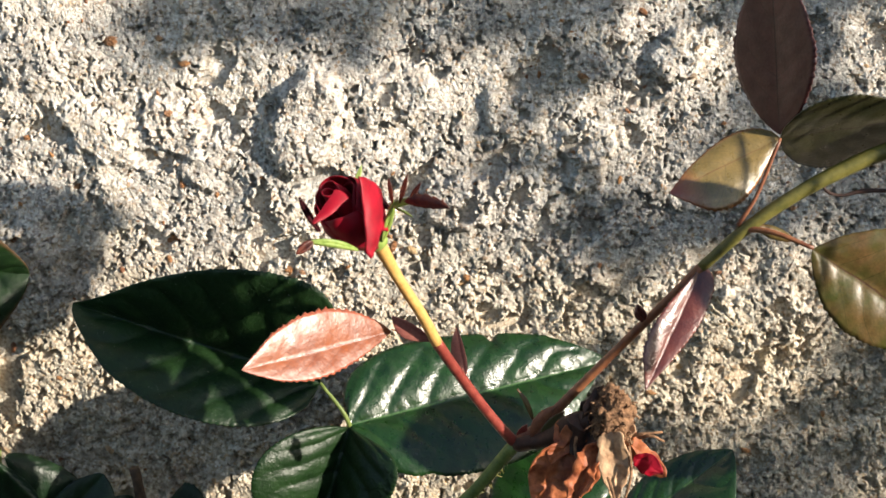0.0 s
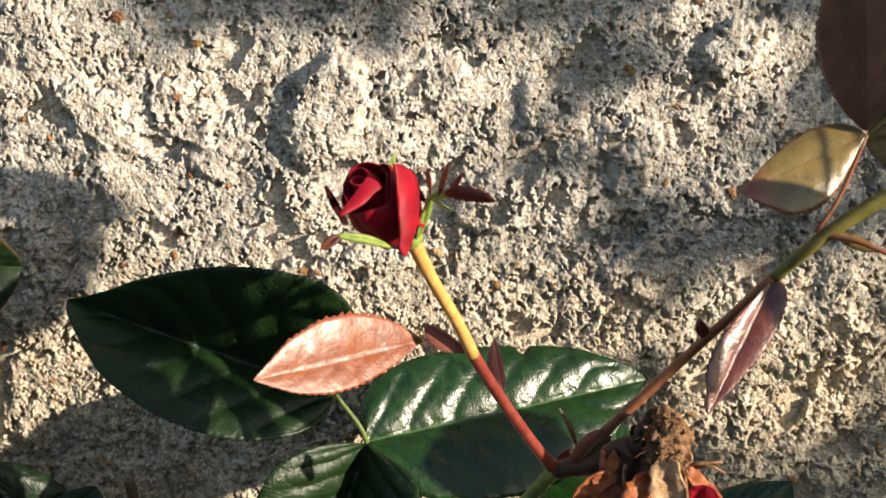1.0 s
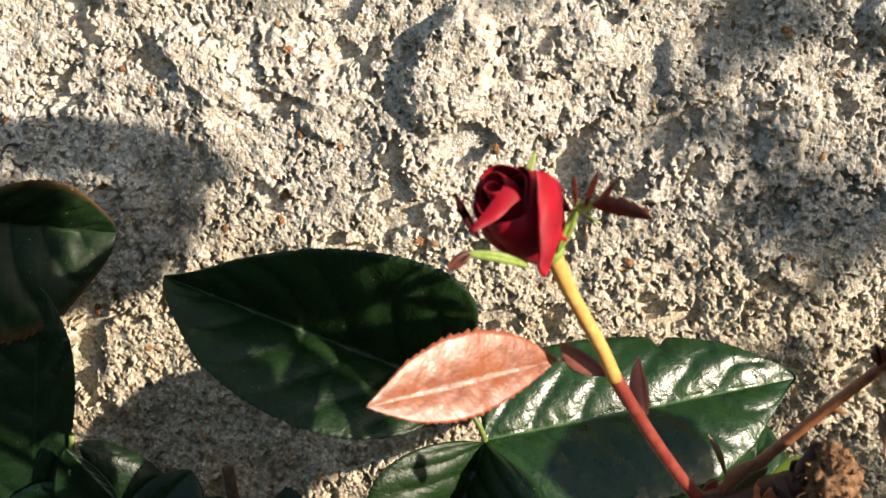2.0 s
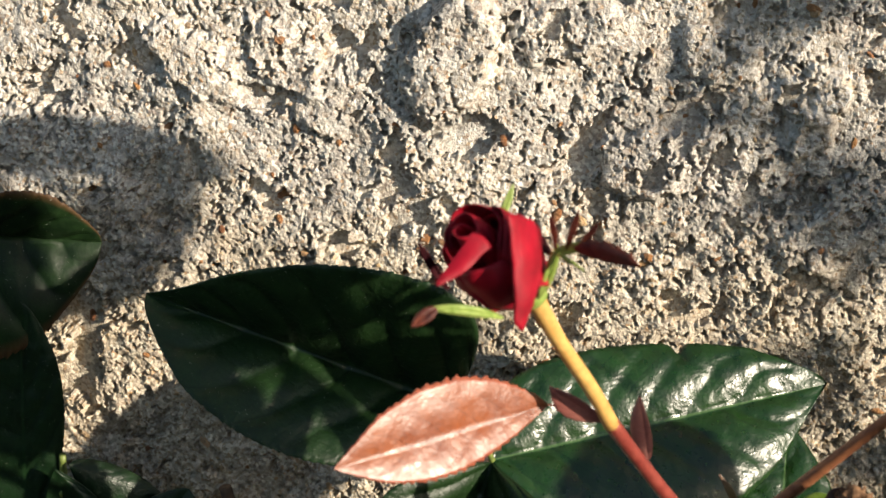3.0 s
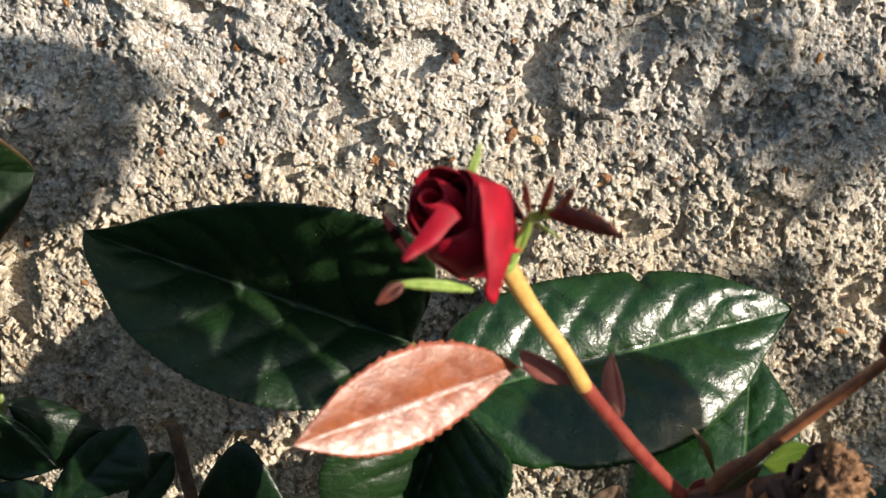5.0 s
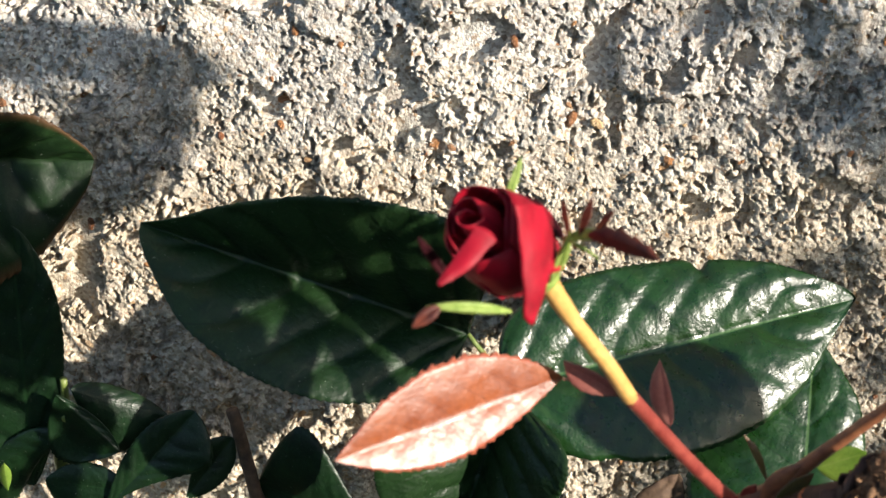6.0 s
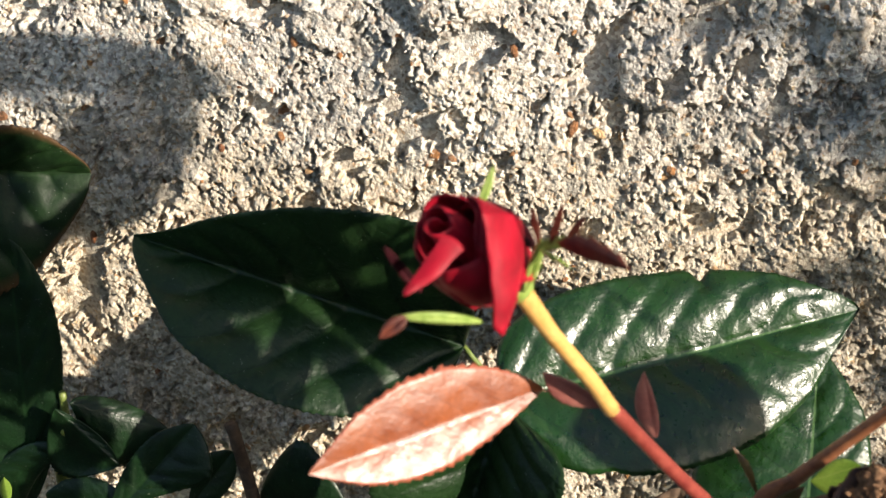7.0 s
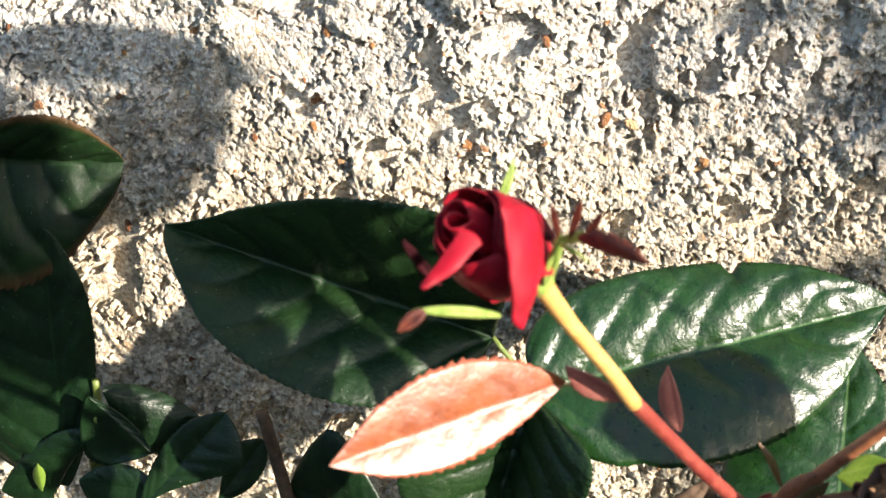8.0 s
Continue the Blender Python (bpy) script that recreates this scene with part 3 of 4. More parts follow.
# small leafy growths on the canes
leaf(ROSY, (0.0711, -0.1760, 0.8549), (0.0608, -0.1780, 0.8620), (0.0665, -0.1770, 0.8594), (0.0635, -0.1770, 0.8561), "small pink stipule", name="stipule", teeth=6, tooth=0.1, seed=31)
leaf(ROSY, (0.0606, -0.1772, 0.8582), (0.0644, -0.1770, 0.8573), (0.0625, -0.1770, 0.8581), (0.0625, -0.1770, 0.8575), "thin red leaf stalk", name="petiole", teeth=0, seed=32)
leaf(ROSY, (0.0790, -0.1630, 0.8422), (0.0766, -0.1630, 0.8553), (0.0752, -0.1630, 0.8476), (0.0792, -0.1630, 0.8472), "small dull red stipule", name="stipule", teeth=0, arch=0.4, seed=33)
leaf(OLIVE, (0.0980, -0.1520, 0.8238), (0.0925, -0.1530, 0.8354), (0.0958, -0.1530, 0.8319), (0.0954, -0.1530, 0.8292), "thin pale curling stipule", name="stipule", teeth=0, bow=0.001, seed=34)
leaf(RED_STEM, (0.0924, -0.1530, 0.8202), (0.0953, -0.1550, 0.8260), (0.0928, -0.1540, 0.8237), (0.0950, -0.1540, 0.8224), "small red stipule", name="stipule", teeth=0, seed=35)
leaf(BROWN_STEM, (0.0965, -0.1560, 0.8222), (0.1043, -0.1560, 0.8322), (0.0976, -0.1560, 0.8286), (0.1018, -0.1560, 0.8264), "brown sheath at the fork", name="stipule", teeth=0, arch=0.4, seed=36)
leaf(OLIVE, (0.0988, -0.1570, 0.8238), (0.1055, -0.1570, 0.8306), (0.1010, -0.1570, 0.8279), (0.1037, -0.1570, 0.8268), "pale green toothed stipule", name="stipule", teeth=8, tooth=0.2, seed=37)
leaf(LIME, (0.1074, -0.1400, 0.8216), (0.1164, -0.1409, 0.8264), (0.1117, -0.1400, 0.8266), (0.1135, -0.1400, 0.8189), "small lime green leaf", teeth=10, seed=38)
leaf(PINK, (0.1262, -0.1620, 0.8558), (0.1237, -0.1640, 0.8621), (0.1232, -0.1640, 0.8590), (0.1259, -0.1640, 0.8598), "small pink side bud", name="side_bud", teeth=0, arch=0.6, seed=39)
stem("tendril", [(0.1686, -0.1660, 0.8959), (0.1705, -0.1670, 0.8929), (0.1742, -0.1670, 0.8920), (0.1798, -0.1670, 0.8932), (0.1897, -0.1670, 0.8933)], [0.0003, 0.0004, 0.0004, 0.0006, 0.0005], DARK_STEM, label="dry brown stipule thread")
leaf(OLIVE, (0.1518, -0.1680, 0.8839), (0.1646, -0.1620, 0.8789), (0.1580, -0.1640, 0.8834), (0.1582, -0.1640, 0.8797), "winged brown stipule", name="stipule", teeth=0, arch=0.3, seed=40)
random.seed(5)
for k in range(16):
    a, b = Vector(NODE), Vector((0.0794, -0.1490, 0.8018))
    p = a.lerp(b, 0.12 + 0.055 * k + random.uniform(-0.02, 0.02))
    out = Vector((random.uniform(0.2, 1), random.uniform(-0.8, 0.2), random.uniform(-0.9, 0.1))).normalized()
    stem("thorn", [p + out * 0.0015, p + out * 0.0023, p + out * random.uniform(0.0027, 0.0038)], [0.0004, 0.0002, 0.00004], GREEN_STEM, steps=2, sides=6)

# leaves behind the branching
leaf(GREEN, (0.1109, -0.0767, 0.7407), (0.1132, -0.0314, 0.7947), (0.0823, -0.0562, 0.7643), (0.1270, -0.0487, 0.7702), "broad glossy green leaf", teeth=34, tooth=0.03, blunt=0.65, seed=10)
leaf(GREEN, (0.1205, -0.1150, 0.7761), (0.1571, -0.1066, 0.8029), (0.1326, -0.1050, 0.7950), (0.1497, -0.1250, 0.7808), "glossy green leaf with a curled tip", teeth=30, tooth=0.03, blunt=0.7, seed=11)

# a second bush at the foot of the wall
low = tagged(new("rose_bush"), "shaded dark green rose bush close to the wall", "rose bush")
low.location = (-0.12, -0.07, 0.0)
stem("lower_cane", [(-0.12, -0.07, -0.02), (-0.10, -0.06, 0.4), (-0.075, -0.062, 0.70), (-0.0928, -0.0460, 0.7441), (-0.0865, -0.0530, 0.7671), (-0.0847, -0.0560, 0.7812)], [0.005, 0.004, 0.003, 0.002, 0.0013, 0.0010], PETIOLE, low, "thin green cane")
stem("side_shoot", [(-0.0833, -0.0600, 0.7714), (-0.1051, -0.0400, 0.7764), (-0.1257, -0.0450, 0.8161), (-0.1355, -0.0620, 0.8468)], [0.0013, 0.0011, 0.0009, 0.0007], PETIOLE, low, "thin green shoot")
leaf(EDGED, (-0.1337, -0.0650, 0.8472), (-0.0742, -0.0440, 0.8400), (-0.0879, -0.0600, 0.8580), (-0.1030, -0.0630, 0.8105), "dark green leaf with a brown serrated edge", low, teeth=30, tooth=0.05, blunt=1.0, taper=(0.6, 0.5), puff=0.0012, seed=12)
leaf(SHADE_GREEN, (-0.0973, -0.0560, 0.7462), (-0.0928, -0.0580, 0.8264), (-0.1308, -0.0550, 0.7825), (-0.0838, -0.0550, 0.7928), "dark green leaf in shade", low, teeth=30, tooth=0.04, blunt=0.55, seed=13)
leaf(SHADE_GREEN, (-0.0821, -0.0580, 0.7791), (-0.0588, -0.0480, 0.7668), (-0.0725, -0.0500, 0.7766), (-0.0730, -0.0540, 0.7581), "small dark green leaf with a wet gleam", low, teeth=18, tooth=0.06, blunt=0.6, seed=14)
leaf(SHADE_GREEN, (-0.0845, -0.0620, 0.7794), (-0.0693, -0.0600, 0.7620), (-0.0742, -0.0600, 0.7713), (-0.0872, -0.0610, 0.7593), "small folded dark leaf", low, teeth=18, tooth=0.06, blunt=0.6, arch=-0.2, seed=17)
leaf(SHADE_GREEN, (-0.0747, -0.0600, 0.7434), (-0.0499, -0.0520, 0.7716), (-0.0651, -0.0560, 0.7649), (-0.0455, -0.0560, 0.7580), "small dark green leaf in shade", low, teeth=18, tooth=0.07, blunt=0.55, seed=15)
leaf(SHADE_GREEN, (-0.0531, -0.0560, 0.7465), (-0.0405, -0.0500, 0.7629), (-0.0485, -0.0540, 0.7619), (-0.0424, -0.0520, 0.7513), "small dark green leaf in shade", low, teeth=14, tooth=0.07, blunt=0.55, seed=18)
leaf(SHADE_GREEN, (-0.0701, -0.0580, 0.7481), (-0.0928, -0.0580, 0.7497), (-0.0799, -0.0560, 0.7551), (-0.0828, -0.0580, 0.7358), "small dark green leaf in shade", low, teeth=16, tooth=0.06, blunt=0.6, seed=19)
leaf(SHADE_GREEN, (-0.0854, -0.0600, 0.7642), (-0.1169, -0.0580, 0.7439), (-0.0993, -0.0580, 0.7636), (-0.1048, -0.0560, 0.7399), "small dark green leaf in shade", low, teeth=16, tooth=0.06, blunt=0.6, seed=20)
leaf(LIME, (-0.1032, -0.0600, 0.7466), (-0.1023, -0.0620, 0.7567), (-0.1054, -0.0600, 0.7510), (-0.1015, -0.0600, 0.7522), "tiny pale green shoot", low, teeth=6, seed=21)
leaf(SHADE_GREEN, (-0.0004, -0.0550, 0.7402), (-0.0343, -0.0500, 0.7489), (-0.0202, -0.0514, 0.7684), (-0.0212, -0.0500, 0.7318), "round dark green leaf in shade", low, teeth=20, tooth=0.04, blunt=0.55, seed=16)
stick = stem("dry_stick", [(-0.0379, -0.0568, 0.7755), (-0.0362, -0.0550, 0.7635), (-0.0346, -0.0520, 0.7475), (0.0, -0.045, 0.55), (0.02, -0.04, -0.02)], [0.0018, 0.0018, 0.0018, 0.0025, 0.003], DRY_STICK, None, wobble=0.2)
tagged(stick, "cut dry brown stick leaning beside the wall", "stick")

# bud
def bud_frame():
    right, up, near = Vector((0.9776, 0.2079, -0.0340)), Vector((-0.0550, 0.4081, 0.9113)), Vector((0.1724, -0.8911, 0.4198))
    z = (0.77 * (-0.80 * right + 0.60 * up) + 0.64 * near).normalized()
    x = (right - z * right.dot(z)).normalized()
    m = Matrix((x, z.cross(x), z)).transposed().to_4x4()
    return Matrix.Translation(BUD_FOOT) @ m @ Matrix.Diagonal((1, 1, 0.84, 1))


BUD = bud_frame()


def petal(turn, spread, radius, height, mouth=0.75, flare=0.0, twist=0.0, tip=0.25, nu=24, nv=24):
    """A petal wrapped round the bud's axis: turn and spread in degrees, twist opens one edge, flare bends its rim outwards."""
    bm = bmesh.new()
    grid = []
    for layer in (0.0, 0.0003):
        rows = []
        for j in range(nv + 1):
            row = []
            for i in range(nu + 1):
                a, s = 2 * i / nu - 1, j / nv
                top = height * (1 - tip * abs(a) ** 2.2)
                narrow = 0.45 + 0.55 * min(1.0, s * 2.2)
                w = radians(turn + spread * a * narrow)
                belly = math.sin(math.pi * (0.10 + 0.62 * s)) ** 0.8
                r = radius * (belly if s < 0.65 else belly + (mouth - 0.75) * (s - 0.65))
                r += twist * a * s + flare * max(0.0, (s - 0.7) / 0.3) ** 2 - layer
                z = top * s
                p = Vector((r * math.cos(w), r * math.sin(w), z))
                p += Vector(noise.noise_vector(p * 260)) * 0.0004
                row.append(bm.verts.new(BUD @ p))
            rows.append(row)
        grid.append(rows)
    for rows, flip in zip(grid, (False, True)):
        for j in range(nv):
            for i in range(nu):
                q = [rows[j][i], rows[j][i + 1], rows[j + 1][i + 1], rows[j + 1][i]]
                bm.faces.new(q[::-1] if flip else q)
    a, b = grid
    for j in range(nv):
        bm.faces.new((a[j][0], a[j + 1][0], b[j + 1][0], b[j][0]))
        bm.faces.new((a[j][nu], b[j][nu], b[j + 1][nu], a[j + 1][nu]))
    for i in range(nu):
        bm.faces.new((a[nv][i], a[nv][i + 1], b[nv][i + 1], b[nv][i]))
    return bm


def fold(top_left, top_right, low_right, low_left, bulge, bow=0.0, hang=0.0, n=20):
    """The bent-over part of a petal between four corners: bulge swells it, bow rounds its right edge, hang its lower one."""
    tl, tr, lr, ll = (Vector(p) for p in (top_left, top_right, low_right, low_left))
    out = (tr - tl).cross(ll - tl).normalized()
    if out.y > 0:
        out = -out
    across, down = (tr - tl).normalized(), (ll - tl).normalized()
    bm = bmesh.new()
    grid = []
    for layer in (0.0, 0.0004):
        rows = []
        for j in range(n + 1):
            v = j / n
            row = []
            for i in range(n + 1):
                u = i / n
                p = tl.lerp(tr, u).lerp(ll.lerp(lr, u), v)
                p += out * (bulge * math.sin(math.pi * (0.12 + 0.76 * u)) * math.sin(math.pi * (0.1 + 0.8 * v)) - layer)
                p += across * (bow * u * math.sin(math.pi * v)) + down * (hang * math.sin(math.pi * u) * (2 * v - 1))
                p += Vector(noise.noise_vector(p * 300)) * 0.0003
                row.append(bm.verts.new(p))
            rows.append(row)
        grid.append(rows)
    a, b = grid
    for j in range(n):
        for i in range(n):
            bm.faces.new((a[j][i], a[j + 1][i], a[j + 1][i + 1], a[j][i + 1]))
            bm.faces.new((b[j][i], b[j][i + 1], b[j + 1][i + 1], b[j + 1][i]))
        bm.faces.new((a[j][0], b[j][0], b[j + 1][0], a[j + 1][0]))
        bm.faces.new((a[j][n], a[j + 1][n], b[j + 1][n], b[j][n]))
        bm.faces.new((a[0][j], a[0][j + 1], b[0][j + 1], b[0][j]))
        bm.faces.new((a[n][j], b[n][j], b[n][j + 1], a[n][j + 1]))
    return bm


hip = bmesh.new()
bmesh.ops.create_uvsphere(hip, u_segments=16, v_segments=10, radius=0.0030, matrix=BUD @ pose(0, 0, 0.001) @ Matrix.Diagonal((1, 1, 1.2, 1)))
bud = part("rose_bud", hip, SEPAL_GREEN, bush, "dark red half-open rose bud")
part("petal", petal(20, 72, 0.0078, 0.0215, tip=0.15), RED_PETAL, bud, "outer petal on the sunny side")
part("petal", fold((0.0560, -0.2080, 0.9032), (0.0604, -0.1985, 0.8980), (0.0588, -0.2065, 0.8837), (0.0576, -0.2085, 0.8851), 0.0018, bow=0.0014, hang=0.0007), RED_PETAL, bud, "outer petal bent over, with its tip hanging down")
part("petal", petal(-112, 62, 0.0072, 0.0192, tip=0.12), RED_PETAL, bud, "outer petal in the shade")
part("petal", fold((0.0509, -0.2105, 0.9005), (0.0539, -0.2110, 0.8986), (0.0469, -0.2165, 0.8936), (0.0460, -0.2160, 0.8940), 0.0006, bow=0.0005, hang=0.0004), RED_PETAL, bud, "petal rim rolled outwards in the sun")
part("petal", petal(175, 60, 0.0072, 0.0212, flare=0.0003, twist=0.0004, tip=0.25), RED_PETAL, bud)
part("petal", petal(92, 75, 0.0074, 0.0232, twist=0.0008, tip=0.2), RED_PETAL, bud)
part("petal", petal(20, 80, 0.0062, 0.0205, twist=0.0008, tip=0.2), RED_PETAL, bud)
part("petal", petal(140, 75, 0.0050, 0.0240, twist=0.0012, tip=0.15), RED_PETAL, bud)
part("petal", petal(75, 110, 0.0036, 0.0248, twist=0.0012, tip=0.12), RED_PETAL, bud)
part("petal", petal(190, 150, 0.0022, 0.0252, twist=0.0008, tip=0.08), RED_PETAL, bud)


# sepals
def sepal(mat, base, tip, left, right, label="", teeth=0, tooth=0.1, **more):
    return part("sepal", blade(base, tip, left, right, teeth=teeth, tooth=tooth, veins=1, puff=0.0, blunt=0.7, **more), mat, bud, label)


sepal(SEPAL_GREEN, (0.0602, -0.1955, 0.8849), (0.0636, -0.2010, 0.8962), (0.0614, -0.2000, 0.8906), (0.0630, -0.1980, 0.8904), arch=0.4, label="pale green sepal")
sepal(SEPAL_GREEN, (0.0618, -0.1990, 0.8937), (0.0695, -0.2030, 0.8968), (0.0654, -0.2010, 0.8966), (0.0654, -0.2010, 0.8948), arch=0.4)
sepal(SEPAL_RED, (0.0661, -0.2020, 0.8961), (0.0771, -0.2100, 0.8962), (0.0712, -0.2050, 0.8985), (0.0706, -0.2050, 0.8953), label="maroon leafy sepal tip", arch=0.3, teeth=5, tooth=0.5)
sepal(SEPAL_DARK, (0.0623, -0.1970, 0.8932), (0.0526, -0.1920, 0.8978), (0.0581, -0.1940, 0.8977), (0.0582, -0.2000, 0.8970), arch=0.3, label="dark maroon sepal lying on the bud")
sepal(SEPAL_RED, (0.0632, -0.2010, 0.8953), (0.0625, -0.2030, 0.9018), (0.0623, -0.2020, 0.8989), (0.0634, -0.2020, 0.8984), arch=0.4)
sepal(SEPAL_RED, (0.0648, -0.2010, 0.8954), (0.0669, -0.2030, 0.9028), (0.0653, -0.2020, 0.8994), (0.0665, -0.2020, 0.8989), arch=0.4)
sepal(SEPAL_RED, (0.0668, -0.2010, 0.8956), (0.0700, -0.2030, 0.9009), (0.0679, -0.2020, 0.8985), (0.0690, -0.2020, 0.8980), arch=0.4)
sepal(SEPAL_GREEN, (0.0640, -0.2010, 0.8949), (0.0682, -0.2030, 0.8928), (0.0655, -0.2020, 0.8940), (0.0667, -0.2020, 0.8936), arch=0.4)
sepal(SEPAL_GREEN, (0.0635, -0.2010, 0.8950), (0.0659, -0.2030, 0.8939), (0.0642, -0.2020, 0.8947), (0.0653, -0.2020, 0.8942), arch=0.4)
sepal(SEPAL_GREEN, (0.0522, -0.1900, 0.8954), (0.0547, -0.1880, 0.9026), (0.0528, -0.1890, 0.8988), (0.0542, -0.1890, 0.8984), label="narrow green sepal", arch=0.4)
sepal(SEPAL_GREEN, (0.0559, -0.2070, 0.8852), (0.0440, -0.2140, 0.8887), (0.0507, -0.2120, 0.8888), (0.0507, -0.2120, 0.8877), label="pale green sepal", arch=0.5)
sepal(SEPAL_RED, (0.0460, -0.2140, 0.8890), (0.0423, -0.2160, 0.8863), (0.0437, -0.2150, 0.8888), (0.0452, -0.2150, 0.8872), label="brown sepal tip", arch=0.5)
sepal(SEPAL_DARK, (0.0468, -0.2075, 0.8898), (0.0427, -0.2120, 0.8987), (0.0440, -0.2095, 0.8936), (0.0450, -0.2095, 0.8944), label="dark maroon sepal", arch=0.5, bow=-0.0008)

# withered flower
dead = stem("withered_flower", [NODE, (0.1003, -0.1570, 0.8226), (0.1069, -0.1620, 0.8285), (0.1128, -0.1650, 0.8312)], [0.0022, 0.0023, 0.0026, 0.0032], DARK_STEM, label="withered brown flower with shrivelled petals", wobble=0.25)
bm = bmesh.new()
bmesh.ops.create_icosphere(bm, subdivisions=4, radius=1)
heart = Vector((0.1176, -0.1660, 0.8316))
for v in bm.verts:
    q = v.co.copy()
    k = 1 + 0.3 * noise.noise(q * 2.2) + 0.35 * noise.noise(q * 5) + 0.35 * noise.noise(q * 12)
    v.co = heart + Vector((q.x * 0.0054, q.y * 0.0052, q.z * 0.0084)) * k
part("seed_head", bm, DRY_BROWN, dead, "crumbly brown seed head")
random.seed(8)
for k in range(110):
    way = Vector((random.gauss(0, 1), random.gauss(-0.5, 0.8), random.gauss(0.3, 1))).normalized()
    p = heart + Vector((way.x * 0.0055, way.y * 0.0052, way.z * 0.0082))
    q = p + way * random.uniform(0.0003, 0.0010) + Vector((random.gauss(0, 0.0006), random.gauss(0, 0.0006), random.gauss(0, 0.0006)))
    e = q + Vector((random.gauss(0, 0.0006), random.gauss(0, 0.0005), random.gauss(-0.0003, 0.0006)))
    stem("stamen", [p, q, e], [0.00018, 0.00014, 0.00026], DRY_BROWN, dead, steps=2, sides=5)


def dry(mat, base, tip, left, right, seed, label="", crumple=0.0021, **more):
    part("petal", blade(base, tip, left, right, teeth=0, veins=5, puff=0.0005, crumple=crumple, seed=seed, blunt=0.5, **more), mat, dead, label)


dry(DRY_ORANGE, (0.1114, -0.1630, 0.8316), (0.0967, -0.1660, 0.8047), (0.1002, -0.1660, 0.8222), (0.1122, -0.1680, 0.8137), 51, "crumpled orange brown petal")
dry(DRY_ORANGE, (0.1149, -0.1680, 0.8286), (0.1070, -0.1740, 0.8096), (0.1068, -0.1730, 0.8201), (0.1127, -0.1760, 0.8167), 52)
dry(DRY_ORANGE, (0.1055, -0.1600, 0.8289), (0.1033, -0.1660, 0.8191), (0.1017, -0.1630, 0.8251), (0.1072, -0.1650, 0.8251), 57)
dry(DRY_PEACH, (0.1177, -0.1710, 0.8297), (0.1190, -0.1740, 0.8114), (0.1135, -0.1720, 0.8245), (0.1216, -0.1740, 0.8246), 53, "pale papery petal", crumple=0.0015)
dry(DRY_ORANGE, (0.1220, -0.1660, 0.8288), (0.1301, -0.1680, 0.8162), (0.1230, -0.1670, 0.8211), (0.1291, -0.1670, 0.8238), 54)
dry(RED_PETAL, (0.1232, -0.1690, 0.8213), (0.1308, -0.1700, 0.8179), (0.1261, -0.1700, 0.8175), (0.1275, -0.1700, 0.8213), 55, "last scrap of red petal", crumple=0.003)
dry(DRY_PEACH, (0.1202, -0.1660, 0.8304), (0.1233, -0.1690, 0.8291), (0.1209, -0.1680, 0.8279), (0.1227, -0.1680, 0.8308), 56, crumple=0.0006)
dry(DARK_STEM, (0.1113, -0.1640, 0.8335), (0.1107, -0.1660, 0.8200), (0.1061, -0.1660, 0.8278), (0.1142, -0.1680, 0.8278), 58, "black shrivelled sepal", crumple=0.0022)
dry(DARK_STEM, (0.1156, -0.1640, 0.8390), (0.1098, -0.1660, 0.8286), (0.1104, -0.1660, 0.8361), (0.1144, -0.1680, 0.8325), 59, crumple=0.0020)
dry(DARK_STEM, (0.1099, -0.1630, 0.8308), (0.1145, -0.1650, 0.8369), (0.1105, -0.1650, 0.8353), (0.1145, -0.1650, 0.8323), 61, crumple=0.0018)
for line in ([(0.1220, -0.1660, 0.8270), (0.1260, -0.1680, 0.8283), (0.1309, -0.1660, 0.8282)], [(0.1247, -0.1660, 0.8265), (0.1282, -0.1680, 0.8277), (0.1314, -0.1660, 0.8256)], [(0.1217, -0.1720, 0.8262), (0.1224, -0.1750, 0.8196), (0.1207, -0.1740, 0.8114)], [(0.1163, -0.1760, 0.8191), (0.1176, -0.1770, 0.8156), (0.1189, -0.1760, 0.8106)], [(0.1084, -0.1660, 0.8270), (0.1081, -0.1680, 0.8230), (0.1099, -0.1700, 0.8191)]):
    stem("dry_sepal", line, [0.0005, 0.0004, 0.0003], DRY_BROWN, dead, wobble=0.4)

# ---- upper cane end, above and beside the way, and unseen leaves added for shade ----
stem("upper_cane", [(0.2032, -0.1650, 0.9093), (0.245, -0.185, 0.935), (0.285, -0.225, 0.975), (0.305, -0.262, 1.02)], [0.0024, 0.0021, 0.0017, 0.001], GREEN_STEM, label="arching upper cane")
TOWARDS_SUN = SUN_WAY / -SUN_WAY.y


def shade_leaf(mat, reach, outline, seed, **more):
    """An unseen leaf added for its shade, held out towards the sun by reach metres from the spots of base, tip, left
    and right that it shades on a plane at depth y.
    """
    y, *spots = outline
    pts = [Vector((x, y, z)) + TOWARDS_SUN * (reach + lean) for (x, z), lean in zip(spots, (0.0, 0.008, -0.006, 0.006))]
    leaf(mat, *pts, "green leaf of a higher branch", teeth=24, seed=seed, **more)
    stem("twig", [(0.285, -0.225, 0.975), pts[0].lerp(Vector((0.285, -0.225, 0.975)), 0.5) + Vector((0.004, 0, 0.006)), pts[0]], [0.0007, 0.0006, 0.0005], GREEN_STEM, sides=6)


